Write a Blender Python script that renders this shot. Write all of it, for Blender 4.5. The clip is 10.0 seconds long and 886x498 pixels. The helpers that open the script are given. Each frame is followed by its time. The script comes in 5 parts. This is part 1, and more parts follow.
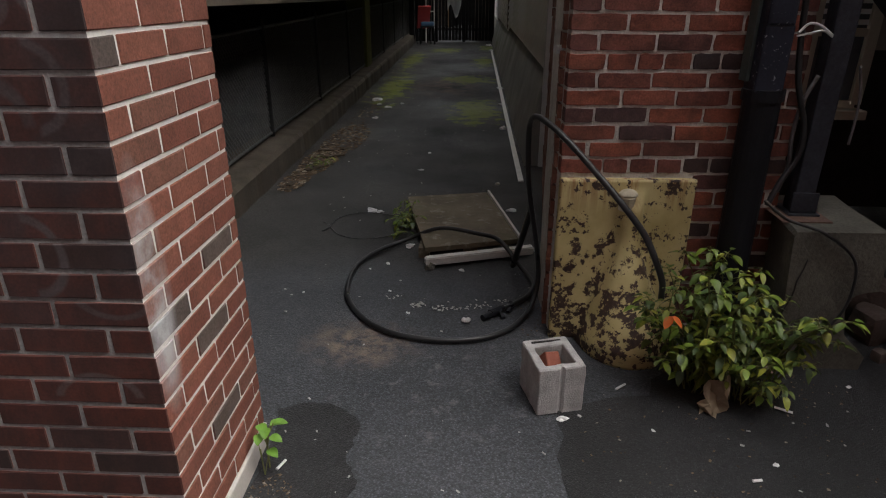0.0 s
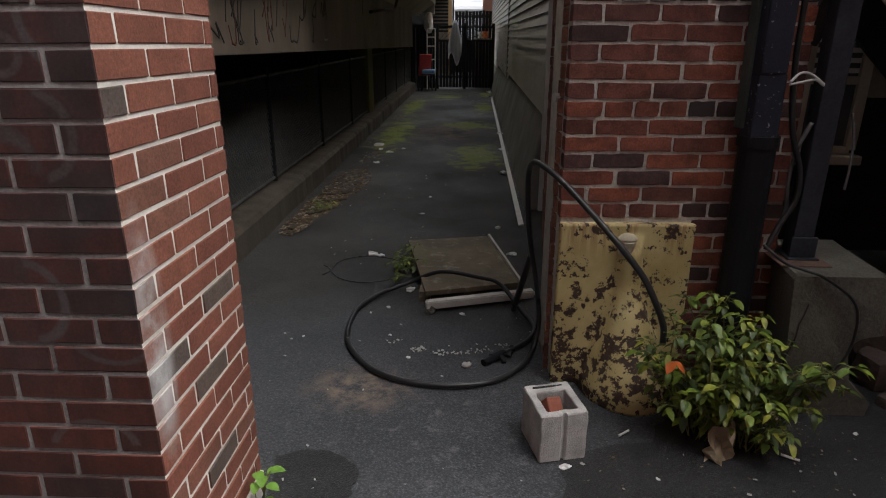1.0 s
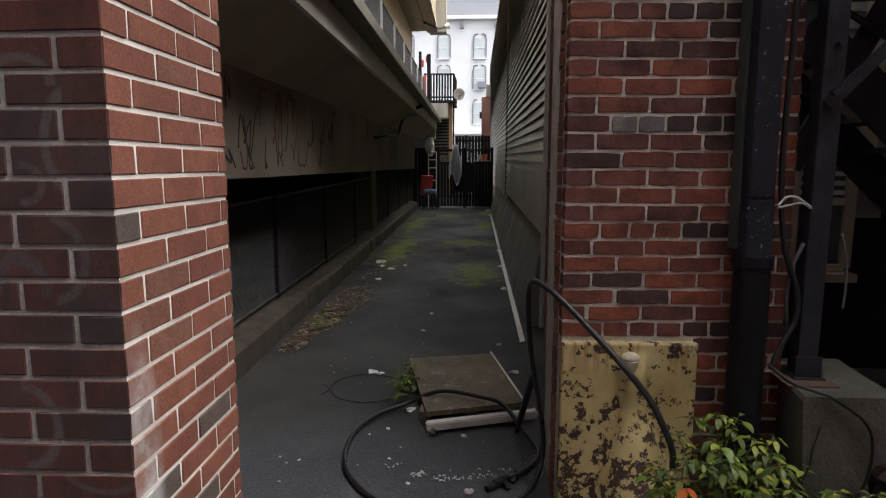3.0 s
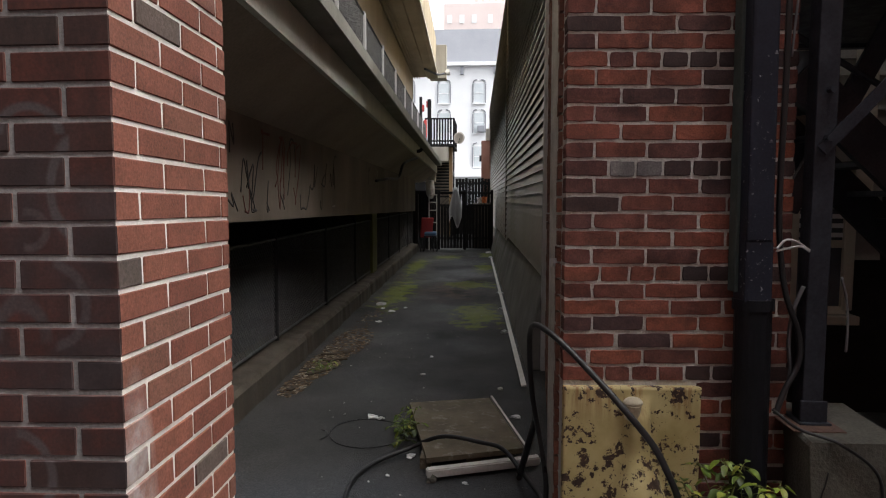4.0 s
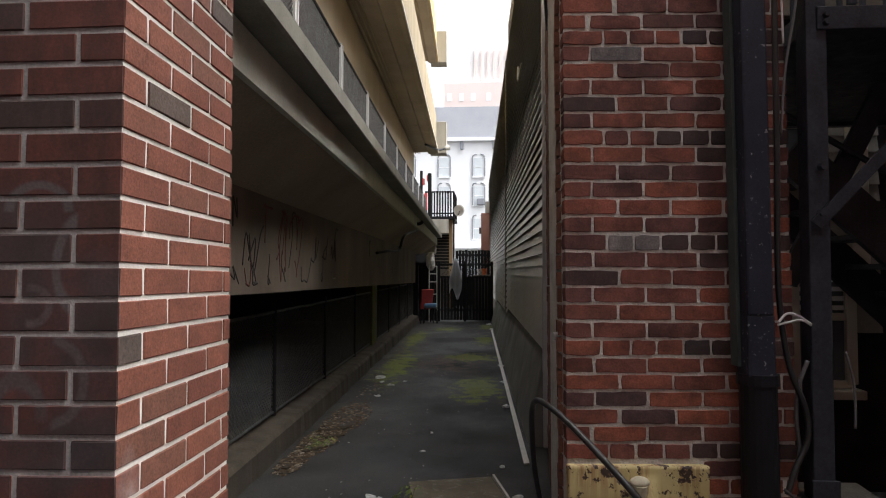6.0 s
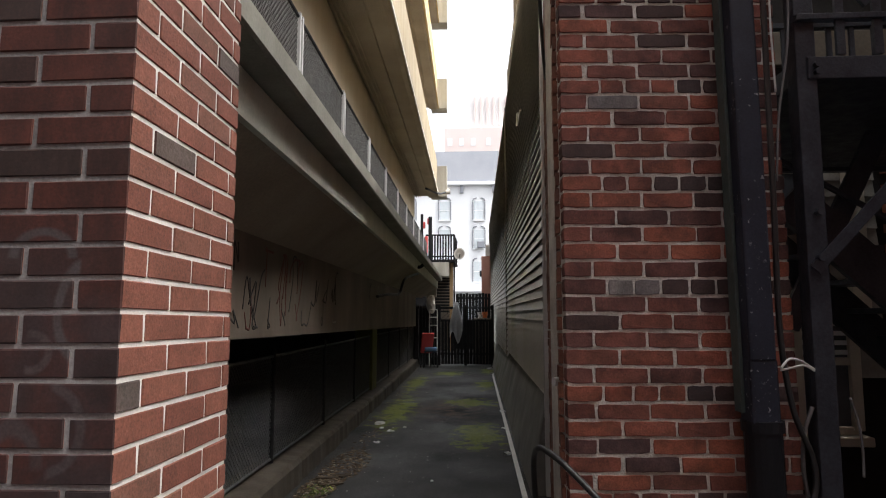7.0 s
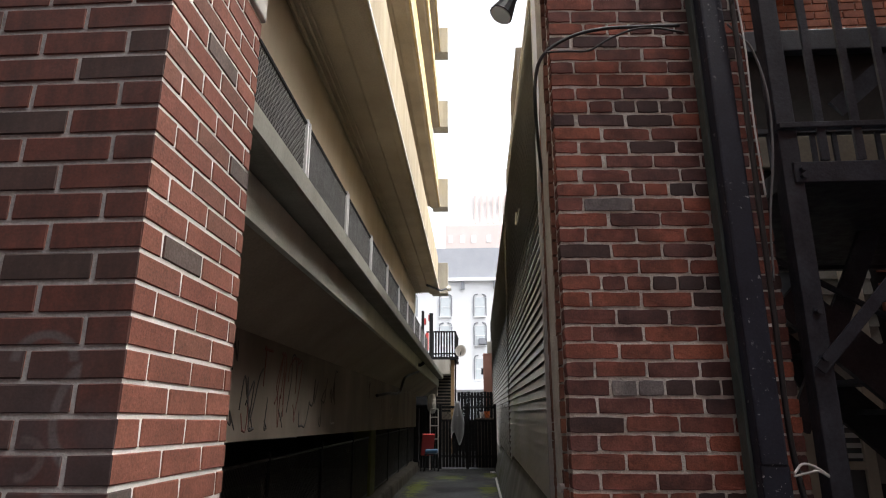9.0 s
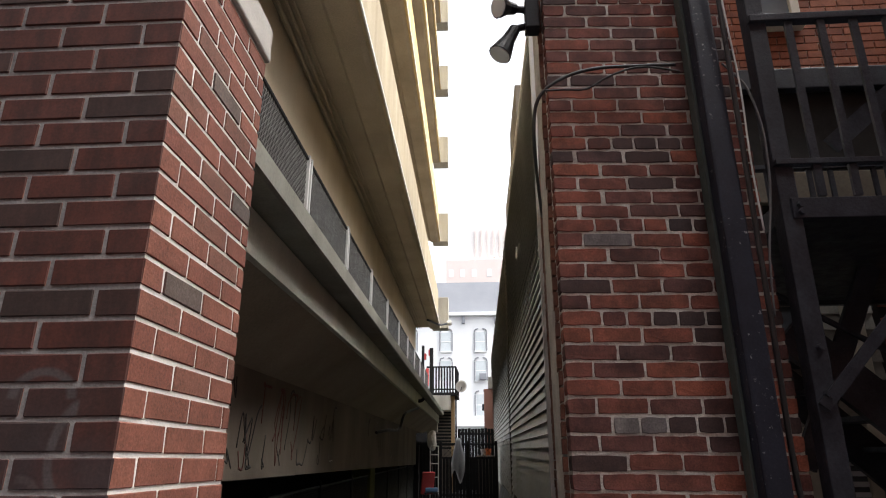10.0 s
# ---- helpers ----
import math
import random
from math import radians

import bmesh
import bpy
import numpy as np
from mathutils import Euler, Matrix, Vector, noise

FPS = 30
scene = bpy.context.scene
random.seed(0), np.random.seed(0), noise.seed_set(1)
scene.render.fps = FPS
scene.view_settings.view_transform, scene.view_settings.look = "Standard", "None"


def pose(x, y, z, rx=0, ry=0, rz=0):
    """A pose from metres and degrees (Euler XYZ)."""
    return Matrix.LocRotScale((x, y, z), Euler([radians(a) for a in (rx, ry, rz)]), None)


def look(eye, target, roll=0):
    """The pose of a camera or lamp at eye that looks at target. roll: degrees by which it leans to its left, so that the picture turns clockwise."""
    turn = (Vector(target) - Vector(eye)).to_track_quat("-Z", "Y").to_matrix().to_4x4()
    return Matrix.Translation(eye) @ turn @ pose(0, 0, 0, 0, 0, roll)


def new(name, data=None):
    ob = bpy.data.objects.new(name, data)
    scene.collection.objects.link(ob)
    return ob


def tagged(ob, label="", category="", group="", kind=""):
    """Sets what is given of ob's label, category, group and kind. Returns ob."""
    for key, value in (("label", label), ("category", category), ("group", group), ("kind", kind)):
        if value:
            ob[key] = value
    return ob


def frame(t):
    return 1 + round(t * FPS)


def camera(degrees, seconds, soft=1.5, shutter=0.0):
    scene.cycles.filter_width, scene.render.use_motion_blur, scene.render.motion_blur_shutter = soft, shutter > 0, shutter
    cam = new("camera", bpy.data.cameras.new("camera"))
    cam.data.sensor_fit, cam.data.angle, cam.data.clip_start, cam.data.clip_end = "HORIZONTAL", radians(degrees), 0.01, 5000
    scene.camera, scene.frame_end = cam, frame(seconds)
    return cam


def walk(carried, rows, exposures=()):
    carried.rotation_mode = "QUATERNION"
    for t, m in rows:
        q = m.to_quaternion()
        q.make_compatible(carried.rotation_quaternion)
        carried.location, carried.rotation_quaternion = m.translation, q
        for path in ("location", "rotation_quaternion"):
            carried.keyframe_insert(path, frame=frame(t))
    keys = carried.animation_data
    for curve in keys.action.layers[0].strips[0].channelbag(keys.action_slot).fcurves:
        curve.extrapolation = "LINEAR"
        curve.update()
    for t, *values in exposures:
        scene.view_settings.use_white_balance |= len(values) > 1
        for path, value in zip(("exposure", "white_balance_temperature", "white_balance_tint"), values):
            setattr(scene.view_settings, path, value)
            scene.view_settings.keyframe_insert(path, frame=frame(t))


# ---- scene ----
cam = camera(71.3, 10.0, 1.1)
PATH = [
    (0, (-0.013, 0.07, 1.412), (-0.128, 1.907, 0.63), 0.2),
    (0.5, (-0.013, 0.069, 1.415), (-0.131, 1.932, 0.698), 0.2),
    (1, (-0.012, 0.065, 1.419), (-0.133, 1.952, 0.766), 0.2),
    (1.5, (-0.014, 0.063, 1.423), (-0.135, 1.975, 0.848), 0.2),
    (2, (-0.013, 0.059, 1.429), (-0.138, 2.0, 0.961), 0.2),
    (2.5, (-0.013, 0.055, 1.433), (-0.141, 2.016, 1.059), 0.2),
    (4, (-0.012, 0.045, 1.444), (-0.145, 2.034, 1.286), 0.1),
    (4.5, (-0.012, 0.043, 1.446), (-0.145, 2.036, 1.342), 0.1),
    (5, (-0.013, 0.04, 1.449), (-0.147, 2.035, 1.402), 0.1),
    (5.5, (-0.013, 0.038, 1.451), (-0.147, 2.033, 1.462), 0.1),
    (7, (-0.012, 0.027, 1.459), (-0.147, 2.011, 1.67), 0.1),
    (7.5, (-0.011, 0.021, 1.462), (-0.147, 1.995, 1.75), 0.1),
    (8, (-0.01, 0.016, 1.464), (-0.146, 1.978, 1.829), 0.1),
    (8.5, (-0.011, 0.012, 1.466), (-0.146, 1.958, 1.907), 0.1),
    (9, (-0.01, 0.006, 1.469), (-0.145, 1.934, 1.985), 0.1),
    (9.5, (-0.012, 0.001, 1.47), (-0.146, 1.912, 2.044), 0.1),
    (10, (-0.009, 0.0, 1.472), (-0.143, 1.896, 2.094), 0.1),
]
walk(cam, [(t, look(eye, target, roll)) for t, eye, target, roll in PATH],
     [(0.0, 1.40), (2.5, 1.60), (5.0, 1.72), (7.0, 1.78), (10.0, 1.8)])
# ---- light ----
world = bpy.data.worlds.new("overcast_sky")
scene.world = world
world.use_nodes = True
wn, wl = world.node_tree.nodes, world.node_tree.links
sky = wn.new("ShaderNodeTexSky")
sky.sky_type, sky.sun_disc = "NISHITA", False
sky.sun_elevation, sky.sun_rotation = radians(59), radians(98)
sky.dust_density, sky.air_density, sky.ozone_density = 6.0, 1.0, 1.0
grey = wn.new("ShaderNodeHueSaturation")
grey.inputs["Saturation"].default_value = 0.22
wl.new(sky.outputs[0], grey.inputs["Color"])
wl.new(grey.outputs[0], wn["Background"].inputs[0])
wn["Background"].inputs[1].default_value = 0.15
sun = new("sun", bpy.data.lights.new("sun", "SUN"))
sun.data.energy, sun.data.angle, sun.data.color = 0.35, radians(50), (1.0, 0.97, 0.93)
sun.matrix_world = look((6.0, 1.6, 10.0), (0, 2.4, 0))


# ---- materials ----
class Mat:
    """A node material under construction."""

    def __init__(self, name, rough=0.8, metal=0.0):
        self.m = bpy.data.materials.new(name)
        self.m.use_nodes = True
        self.n, self.l = self.m.node_tree.nodes, self.m.node_tree.links
        self.b = self.n["Principled BSDF"]
        self.b.inputs["Roughness"].default_value = rough
        self.b.inputs["Metallic"].default_value = metal
        self.pos = self.n.new("ShaderNodeNewGeometry").outputs["Position"]

    def put(self, what, socket):
        if hasattr(what, "is_output"):
            self.l.new(what, socket)
        else:
            socket.default_value = what

    def stretch(self, sx, sy, sz):
        v = self.n.new("ShaderNodeVectorMath")
        v.operation = "MULTIPLY"
        self.l.new(self.pos, v.inputs[0])
        v.inputs[1].default_value = (sx, sy, sz)
        return v.outputs[0]

    def noise(self, scale, detail=4.0, rough=0.55, vec=None):
        t = self.n.new("ShaderNodeTexNoise")
        t.inputs["Scale"].default_value, t.inputs["Detail"].default_value, t.inputs["Roughness"].default_value = scale, detail, rough
        self.l.new(vec or self.pos, t.inputs["Vector"])
        return t.outputs["Fac"]

    def cells(self, scale, vec=None):
        t = self.n.new("ShaderNodeTexVoronoi")
        t.inputs["Scale"].default_value = scale
        self.l.new(vec or self.pos, t.inputs["Vector"])
        return t.outputs["Distance"]

    def ramp(self, fac, *stops):
        r = self.n.new("ShaderNodeValToRGB")
        e = r.color_ramp.elements
        while len(e) < len(stops):
            e.new(0.5)
        for el, (p, c) in zip(e, stops):
            el.position = p
            el.color = (c, c, c, 1) if isinstance(c, (int, float)) else (*c, 1)
        self.l.new(fac, r.inputs[0])
        return r.outputs[0]

    def mix(self, fac, a, b, kind="MIX"):
        x = self.n.new("ShaderNodeMix")
        x.data_type, x.blend_type = "RGBA", kind
        self.put(fac, x.inputs[0])
        for s, v in ((x.inputs[6], a), (x.inputs[7], b)):
            self.put((*v, 1) if isinstance(v, tuple) else v, s)
        return x.outputs[2]

    def math(self, op, a, b=0.0):
        x = self.n.new("ShaderNodeMath")
        x.operation = op
        self.put(a, x.inputs[0])
        self.put(b, x.inputs[1])
        return x.outputs[0]

    def axis(self, i):
        s = self.n.new("ShaderNodeSeparateXYZ")
        self.l.new(self.pos, s.inputs[0])
        return s.outputs[i]

    def blob(self, x, y, rx, ry, z=None, rz=1.0):
        """1 at a place, falling to 0 at its radii."""
        v = self.n.new("ShaderNodeVectorMath")
        v.operation = "SUBTRACT"
        self.l.new(self.pos, v.inputs[0])
        v.inputs[1].default_value = (x, y, z or 0)
        w = self.n.new("ShaderNodeVectorMath")
        w.operation = "MULTIPLY"
        self.l.new(v.outputs[0], w.inputs[0])
        w.inputs[1].default_value = (1 / rx, 1 / ry, 0 if z is None else 1 / rz)
        d = self.n.new("ShaderNodeVectorMath")
        d.operation = "LENGTH"
        self.l.new(w.outputs[0], d.inputs[0])
        x = self.math("SUBTRACT", 1.0, d.outputs["Value"])
        return self.math("MAXIMUM", x, 0.0)

    def random(self, island=False):
        if island:
            return self.n.new("ShaderNodeNewGeometry").outputs["Random Per Island"]
        return self.n.new("ShaderNodeObjectInfo").outputs["Random"]

    def done(self, colour, bump=None, strength=0.3, dist=0.004, rough=None):
        self.put((*colour, 1) if isinstance(colour, tuple) else colour, self.b.inputs["Base Color"])
        if bump is not None:
            u = self.n.new("ShaderNodeBump")
            u.inputs["Strength"].default_value, u.inputs["Distance"].default_value = strength, dist
            self.l.new(bump, u.inputs["Height"])
            self.l.new(u.outputs[0], self.b.inputs["Normal"])
        if rough is not None:
            self.l.new(rough, self.b.inputs["Roughness"])
        return self.m


def mottled(name, a, b, rough=0.8, big=3.0, fine=60.0, bump=0.3, metal=0.0, dist=0.003, streak=False, spec=0.5):
    """A surface of two tones: large stains and fine grain, with relief."""
    k = Mat(name, rough, metal)
    k.b.inputs["Specular IOR Level"].default_value = spec
    vec = k.stretch(3.0, 3.0, 0.35) if streak else None
    f = k.mix(0.35, k.noise(big, 6, 0.6, vec), k.noise(fine, 3))
    c = k.ramp(f, (0.3, a), (0.7, b))
    r = k.ramp(k.noise(big * 2.3, 5), (0.3, max(0.05, rough - 0.12)), (0.7, min(1.0, rough + 0.12)))
    return k.done(c, k.noise(fine, 4), bump, dist, r)


def brick_material(name, tones, grime=0.4, island=False, smear=False):
    k = Mat(name, 0.85)
    n = len(tones)
    base = k.ramp(k.random(island), *[(i / (n - 1), t) for i, t in enumerate(tones)])
    stain = k.ramp(k.noise(9, 6, 0.65), (0.38, 1.0 - grime), (0.66, 1.06))
    grain = k.ramp(k.noise(150, 5, 0.7), (0.32, 0.62), (0.68, 1.28))
    c = k.mix(1.0, k.mix(1.0, base, stain, "MULTIPLY"), grain, "MULTIPLY")
    if smear:
        s = k.math("MULTIPLY", k.blob(-0.70, 1.215, 0.075, 0.075, 0.80, 0.32), k.ramp(k.noise(7, 5, 0.6), (0.35, 0.2), (0.6, 1.6)))
        c = k.mix(k.math("MINIMUM", s, 0.8), c, (0.5, 0.5, 0.5))
    h = k.mix(0.5, k.noise(160, 4), k.noise(26, 4))
    return k.done(c, h, 0.5, 0.004)


M = {}
M["brick_new"] = brick_material("smooth_red_brick", [(0.190, 0.062, 0.041), (0.220, 0.077, 0.049), (0.248, 0.089, 0.057), (0.202, 0.066, 0.043), (0.232, 0.081, 0.052), (0.185, 0.081, 0.055)], 0.22, smear=True)
M["brick_brown"] = brick_material("grey_brown_brick", [(0.13, 0.095, 0.078), (0.10, 0.076, 0.066), (0.15, 0.105, 0.085)], 0.3, smear=True)
M["brick_old"] = brick_material("weathered_red_brick", [(0.235, 0.073, 0.053), (0.135, 0.055, 0.050), (0.30, 0.090, 0.058), (0.19, 0.068, 0.055), (0.37, 0.110, 0.063), (0.095, 0.052, 0.053), (0.25, 0.077, 0.055)], 0.6)
M["brick_side"] = brick_material("weathered_red_brick_return", [(0.26, 0.11, 0.075), (0.3, 0.13, 0.085), (0.2, 0.1, 0.075)], 0.5, True)
M["brick_dark"] = brick_material("sooty_dark_brick", [(0.045, 0.03, 0.032), (0.08, 0.045, 0.042), (0.06, 0.032, 0.03)], 0.4)
M["brick_grey"] = brick_material("grey_faced_brick", [(0.30, 0.27, 0.26), (0.2, 0.18, 0.18), (0.24, 0.21, 0.21)], 0.5)
M["brick_orange"] = brick_material("far_orange_brick", [(0.33, 0.11, 0.06), (0.4, 0.14, 0.08), (0.27, 0.09, 0.055)], 0.3, True)
k = Mat("tagged_shaded_brick", 0.75)  # front of the new pier: shade put into a darker base, under dark spray paint
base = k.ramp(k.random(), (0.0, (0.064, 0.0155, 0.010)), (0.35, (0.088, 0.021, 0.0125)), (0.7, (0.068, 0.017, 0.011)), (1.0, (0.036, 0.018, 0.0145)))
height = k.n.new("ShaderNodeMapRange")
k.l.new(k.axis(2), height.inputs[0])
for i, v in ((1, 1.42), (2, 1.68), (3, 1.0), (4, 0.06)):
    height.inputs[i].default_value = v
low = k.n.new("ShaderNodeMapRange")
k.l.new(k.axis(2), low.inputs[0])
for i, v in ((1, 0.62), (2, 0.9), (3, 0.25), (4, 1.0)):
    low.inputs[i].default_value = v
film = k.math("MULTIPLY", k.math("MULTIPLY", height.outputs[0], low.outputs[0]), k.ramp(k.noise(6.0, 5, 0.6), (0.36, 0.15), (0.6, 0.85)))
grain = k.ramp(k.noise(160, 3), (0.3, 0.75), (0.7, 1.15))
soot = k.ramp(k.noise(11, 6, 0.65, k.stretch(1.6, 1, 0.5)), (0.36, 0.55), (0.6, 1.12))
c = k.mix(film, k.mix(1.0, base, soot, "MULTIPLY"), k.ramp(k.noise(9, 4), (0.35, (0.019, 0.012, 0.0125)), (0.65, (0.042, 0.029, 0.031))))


def stroke(k, x, z, rx, rz, width, side, lo, hi):
    """A sprayed arc of an ellipse; side picks the half kept: 0 above, 1 below, 2 towards -x, 3 towards +x."""
    dx, dz = k.math("SUBTRACT", k.axis(0), x), k.math("SUBTRACT", k.axis(2), z)
    wob = k.math("MULTIPLY", k.math("SUBTRACT", k.noise(7, 2), 0.5), 0.22)
    u, w = k.math("DIVIDE", dx, rx), k.math("DIVIDE", dz, rz)
    r = k.math("ADD", k.math("SQRT", k.math("ADD", k.math("MULTIPLY", u, u), k.math("MULTIPLY", w, w))), wob)
    d = k.math("MULTIPLY", k.math("ABSOLUTE", k.math("SUBTRACT", r, 1.0)), min(rx, rz) / width)
    line = k.ramp(d, (0.35, 1.0), (0.75, 0.0))
    way = k.math("MULTIPLY", w if side < 2 else u, 1.0 if side in (0, 3) else -1.0)
    return k.math("MULTIPLY", line, k.ramp(k.math("ADD", k.math("MULTIPLY", way, 0.5), 0.5), (lo, 0.0), (hi, 1.0)))


for x, z, rx, rz, width, side, lo, hi, tone in (
        (-0.876, 1.570, 0.060, 0.052, 0.015, 0, 0.45, 0.5, (0.07, 0.056, 0.058)),
        (-0.790, 1.465, 0.047, 0.085, 0.015, 2, 0.55, 0.62, (0.078, 0.064, 0.066)),
        (-0.884, 1.385, 0.034, 0.034, 0.014, 3, 0.3, 0.4, (0.075, 0.055, 0.056)),
        (-0.860, 1.240, 0.085, 0.085, 0.016, 3, 0.6, 0.66, (0.065, 0.048, 0.050)),
        (-0.905, 1.175, 0.05, 0.07, 0.02, 0, 0.4, 0.5, (0.06, 0.046, 0.048)),
        (-0.767, 0.815, 0.078, 0.046, 0.011, 1, 0.5, 0.55, (0.065, 0.045, 0.045)),
        (-0.930, 0.900, 0.075, 0.085, 0.016, 3, 0.5, 0.56, (0.075, 0.058, 0.060)),
        (-0.850, 0.560, 0.09, 0.06, 0.012, 0, 0.5, 0.56, (0.085, 0.058, 0.056))):
    c = k.mix(k.math("MULTIPLY", stroke(k, x, z, rx, rz, width, side, lo, hi), k.ramp(k.noise(18, 4), (0.3, 0.55), (0.6, 1.0))), c, tone)
c = k.mix(1.0, c, grain, "MULTIPLY")
M["brick_tagged_shaded"] = k.done(c, k.mix(0.5, k.noise(190, 4), k.noise(22, 4)), 0.3, 0.002)
M["mortar_new"] = mottled("pale_mortar", (0.58, 0.555, 0.51), (0.8, 0.775, 0.73), 0.95, 6, 120, 0.6)
# Front mortar: dulled by spray, and darkened for the front's weaker light.
M["mortar_tagged_shaded"] = mottled("spray_and_shade_dark_mortar", (0.15, 0.15, 0.152), (0.46, 0.45, 0.44), 0.95, 4, 120, 0.6)
M["mortar_old"] = mottled("grey_old_mortar", (0.33, 0.315, 0.285), (0.76, 0.735, 0.69), 0.95, 7, 90, 0.8, dist=0.006)
M["stone"] = mottled("pale_cast_stone", (0.42, 0.39, 0.35), (0.58, 0.55, 0.5), 0.85, 4, 120, 0.3)
M["concrete"] = mottled("stained_board_concrete", (0.25, 0.235, 0.195), (0.47, 0.445, 0.385), 0.9, 1.2, 70, 0.4, streak=True)
M["kerb"] = mottled("dirty_brown_kerb", (0.032, 0.027, 0.020), (0.11, 0.092, 0.07), 0.92, 1.6, 70, 0.5, streak=True)
M["beam"] = mottled("pale_greenish_concrete", (0.40, 0.42, 0.35), (0.62, 0.62, 0.52), 0.9, 1.2, 70, 0.4, streak=True)
M["ledge"] = mottled("rain_dark_concrete", (0.17, 0.165, 0.14), (0.31, 0.30, 0.25), 0.9, 1.2, 70, 0.4, streak=True)
M["concrete_dirty"] = mottled("dirty_concrete", (0.045, 0.042, 0.03), (0.14, 0.128, 0.10), 0.9, 1.6, 70, 0.5, streak=True)
M["concrete_footing"] = mottled("grey_footing_concrete", (0.045, 0.044, 0.036), (0.16, 0.152, 0.128), 0.92, 4, 90, 0.7, dist=0.006)
M["stucco"] = mottled("beige_render", (0.42, 0.35, 0.24), (0.55, 0.46, 0.33), 0.9, 1.0, 90, 0.3, streak=True)
M["soffit"] = mottled("brown_stained_soffit", (0.22, 0.185, 0.14), (0.42, 0.355, 0.265), 0.9, 0.9, 60, 0.3)
M["parapet"] = mottled("olive_stained_concrete", (0.24, 0.19, 0.115), (0.46, 0.385, 0.26), 0.9, 1.3, 60, 0.3, streak=True)
# Upper panels: real stains, with the light falling on them put into the yellow.
M["lit_yellow_panel"] = mottled("stained_lit_yellow_panel", (0.42, 0.27, 0.07), (0.80, 0.64, 0.30), 0.85, 1.6, 50, 0.25, streak=True)
k = Mat("chipped_black_paint", 0.45)
k.b.inputs["Specular IOR Level"].default_value = 0.3
c = k.ramp(k.mix(0.35, k.noise(5, 6, 0.6), k.noise(110, 3)), (0.3, (0.010, 0.012, 0.020)), (0.7, (0.029, 0.034, 0.052)))
chip = k.math("MULTIPLY", k.ramp(k.noise(48, 5, 0.7), (0.62, 0.0), (0.65, 1.0)), k.ramp(k.noise(4.0, 4), (0.46, 0.0), (0.56, 1.0)))
M["black_chipped"] = k.done(k.mix(chip, c, (0.32, 0.32, 0.33)), k.noise(110, 4), 0.3, 0.003)
M["black_metal"] = mottled("worn_black_paint", (0.006, 0.0065, 0.008), (0.015, 0.016, 0.021), 0.5, 5, 110, 0.35, spec=0.2)
# The bluish tint in both tones carries reflected sky.
M["black_iron"] = mottled("scuffed_black_iron", (0.010, 0.012, 0.018), (0.044, 0.049, 0.063), 0.5, 7, 90, 0.5, spec=0.35)
M["wire"] = mottled("dull_blackened_wire", (0.016, 0.016, 0.017), (0.04, 0.04, 0.042), 0.75, 8, 80, 0.1, metal=0.5)
M["rubber"] = mottled("black_rubber", (0.012, 0.012, 0.013), (0.03, 0.03, 0.032), 0.38, 6, 140, 0.2)
M["plastic_white"] = mottled("dirty_white_plastic", (0.5, 0.48, 0.44), (0.72, 0.7, 0.66), 0.5, 9, 90, 0.15)
M["siding"] = mottled("greenish_vinyl_siding", (0.33, 0.31, 0.27), (0.46, 0.44, 0.39), 0.6, 1.5, 60, 0.1, streak=True)
M["aluminium"] = mottled("dull_aluminium_trim", (0.50, 0.50, 0.50), (0.64, 0.64, 0.64), 0.45, 4, 90, 0.15)
M["wood_dark"] = mottled("weathered_dark_boards", (0.09, 0.075, 0.06), (0.2, 0.17, 0.135), 0.85, 3, 50, 0.5, streak=True)
M["fence"] = mottled("black_stained_fence", (0.006, 0.006, 0.007), (0.018, 0.017, 0.017), 0.75, 5, 60, 0.4, streak=True, spec=0.2)
M["tan_wood"] = mottled("tan_timber", (0.3, 0.19, 0.09), (0.42, 0.28, 0.14), 0.7, 4, 60, 0.3, streak=True)
M["cloth_grey"] = mottled("grey_cloth", (0.34, 0.34, 0.34), (0.48, 0.48, 0.48), 0.9, 9, 200, 0.3)
M["white_wall"] = mottled("white_painted_facade", (0.76, 0.77, 0.79), (0.86, 0.87, 0.88), 0.8, 0.4, 20, 0.1)
M["slate"] = mottled("grey_slate_roof", (0.22, 0.23, 0.26), (0.27, 0.28, 0.31), 0.7, 0.6, 10, 0.1)
# Far tower: the haze of distance is put into these washed-out colours.
M["tower"] = mottled("hazed_tower_brick", (0.74, 0.62, 0.59), (0.8, 0.69, 0.66), 0.85, 0.2, 5, 0.1)
M["tower_hazed"] = mottled("hazed_tower_stone", (0.8, 0.78, 0.77), (0.85, 0.83, 0.82), 0.85, 0.2, 5, 0.1)
M["glass"] = mottled("dark_window_glass", (0.10, 0.115, 0.13), (0.16, 0.18, 0.2), 0.12, 2, 8, 0.02)
M["glass_bright"] = mottled("pale_reflecting_glass", (0.55, 0.6, 0.63), (0.66, 0.7, 0.72), 0.15, 2, 8, 0.02)
M["cream"] = mottled("cream_window_paint", (0.5, 0.46, 0.38), (0.62, 0.58, 0.49), 0.6, 5, 80, 0.15)
M["red"] = mottled("faded_red_fabric", (0.5, 0.05, 0.05), (0.66, 0.09, 0.08), 0.7, 6, 90, 0.2)
M["blue"] = mottled("blue_plastic", (0.08, 0.16, 0.3), (0.13, 0.24, 0.4), 0.5, 6, 90, 0.1)
M["panel_dark"] = mottled("dark_garage_joint", (0.05, 0.045, 0.04), (0.1, 0.09, 0.08), 0.9)
M["orange"] = mottled("orange_plastic", (0.5, 0.10, 0.015), (0.62, 0.15, 0.03), 0.5, 8, 90, 0.1)
M["pink"] = mottled("pink_brick_far", (0.42, 0.2, 0.16), (0.5, 0.27, 0.21), 0.85, 2, 25, 0.2)
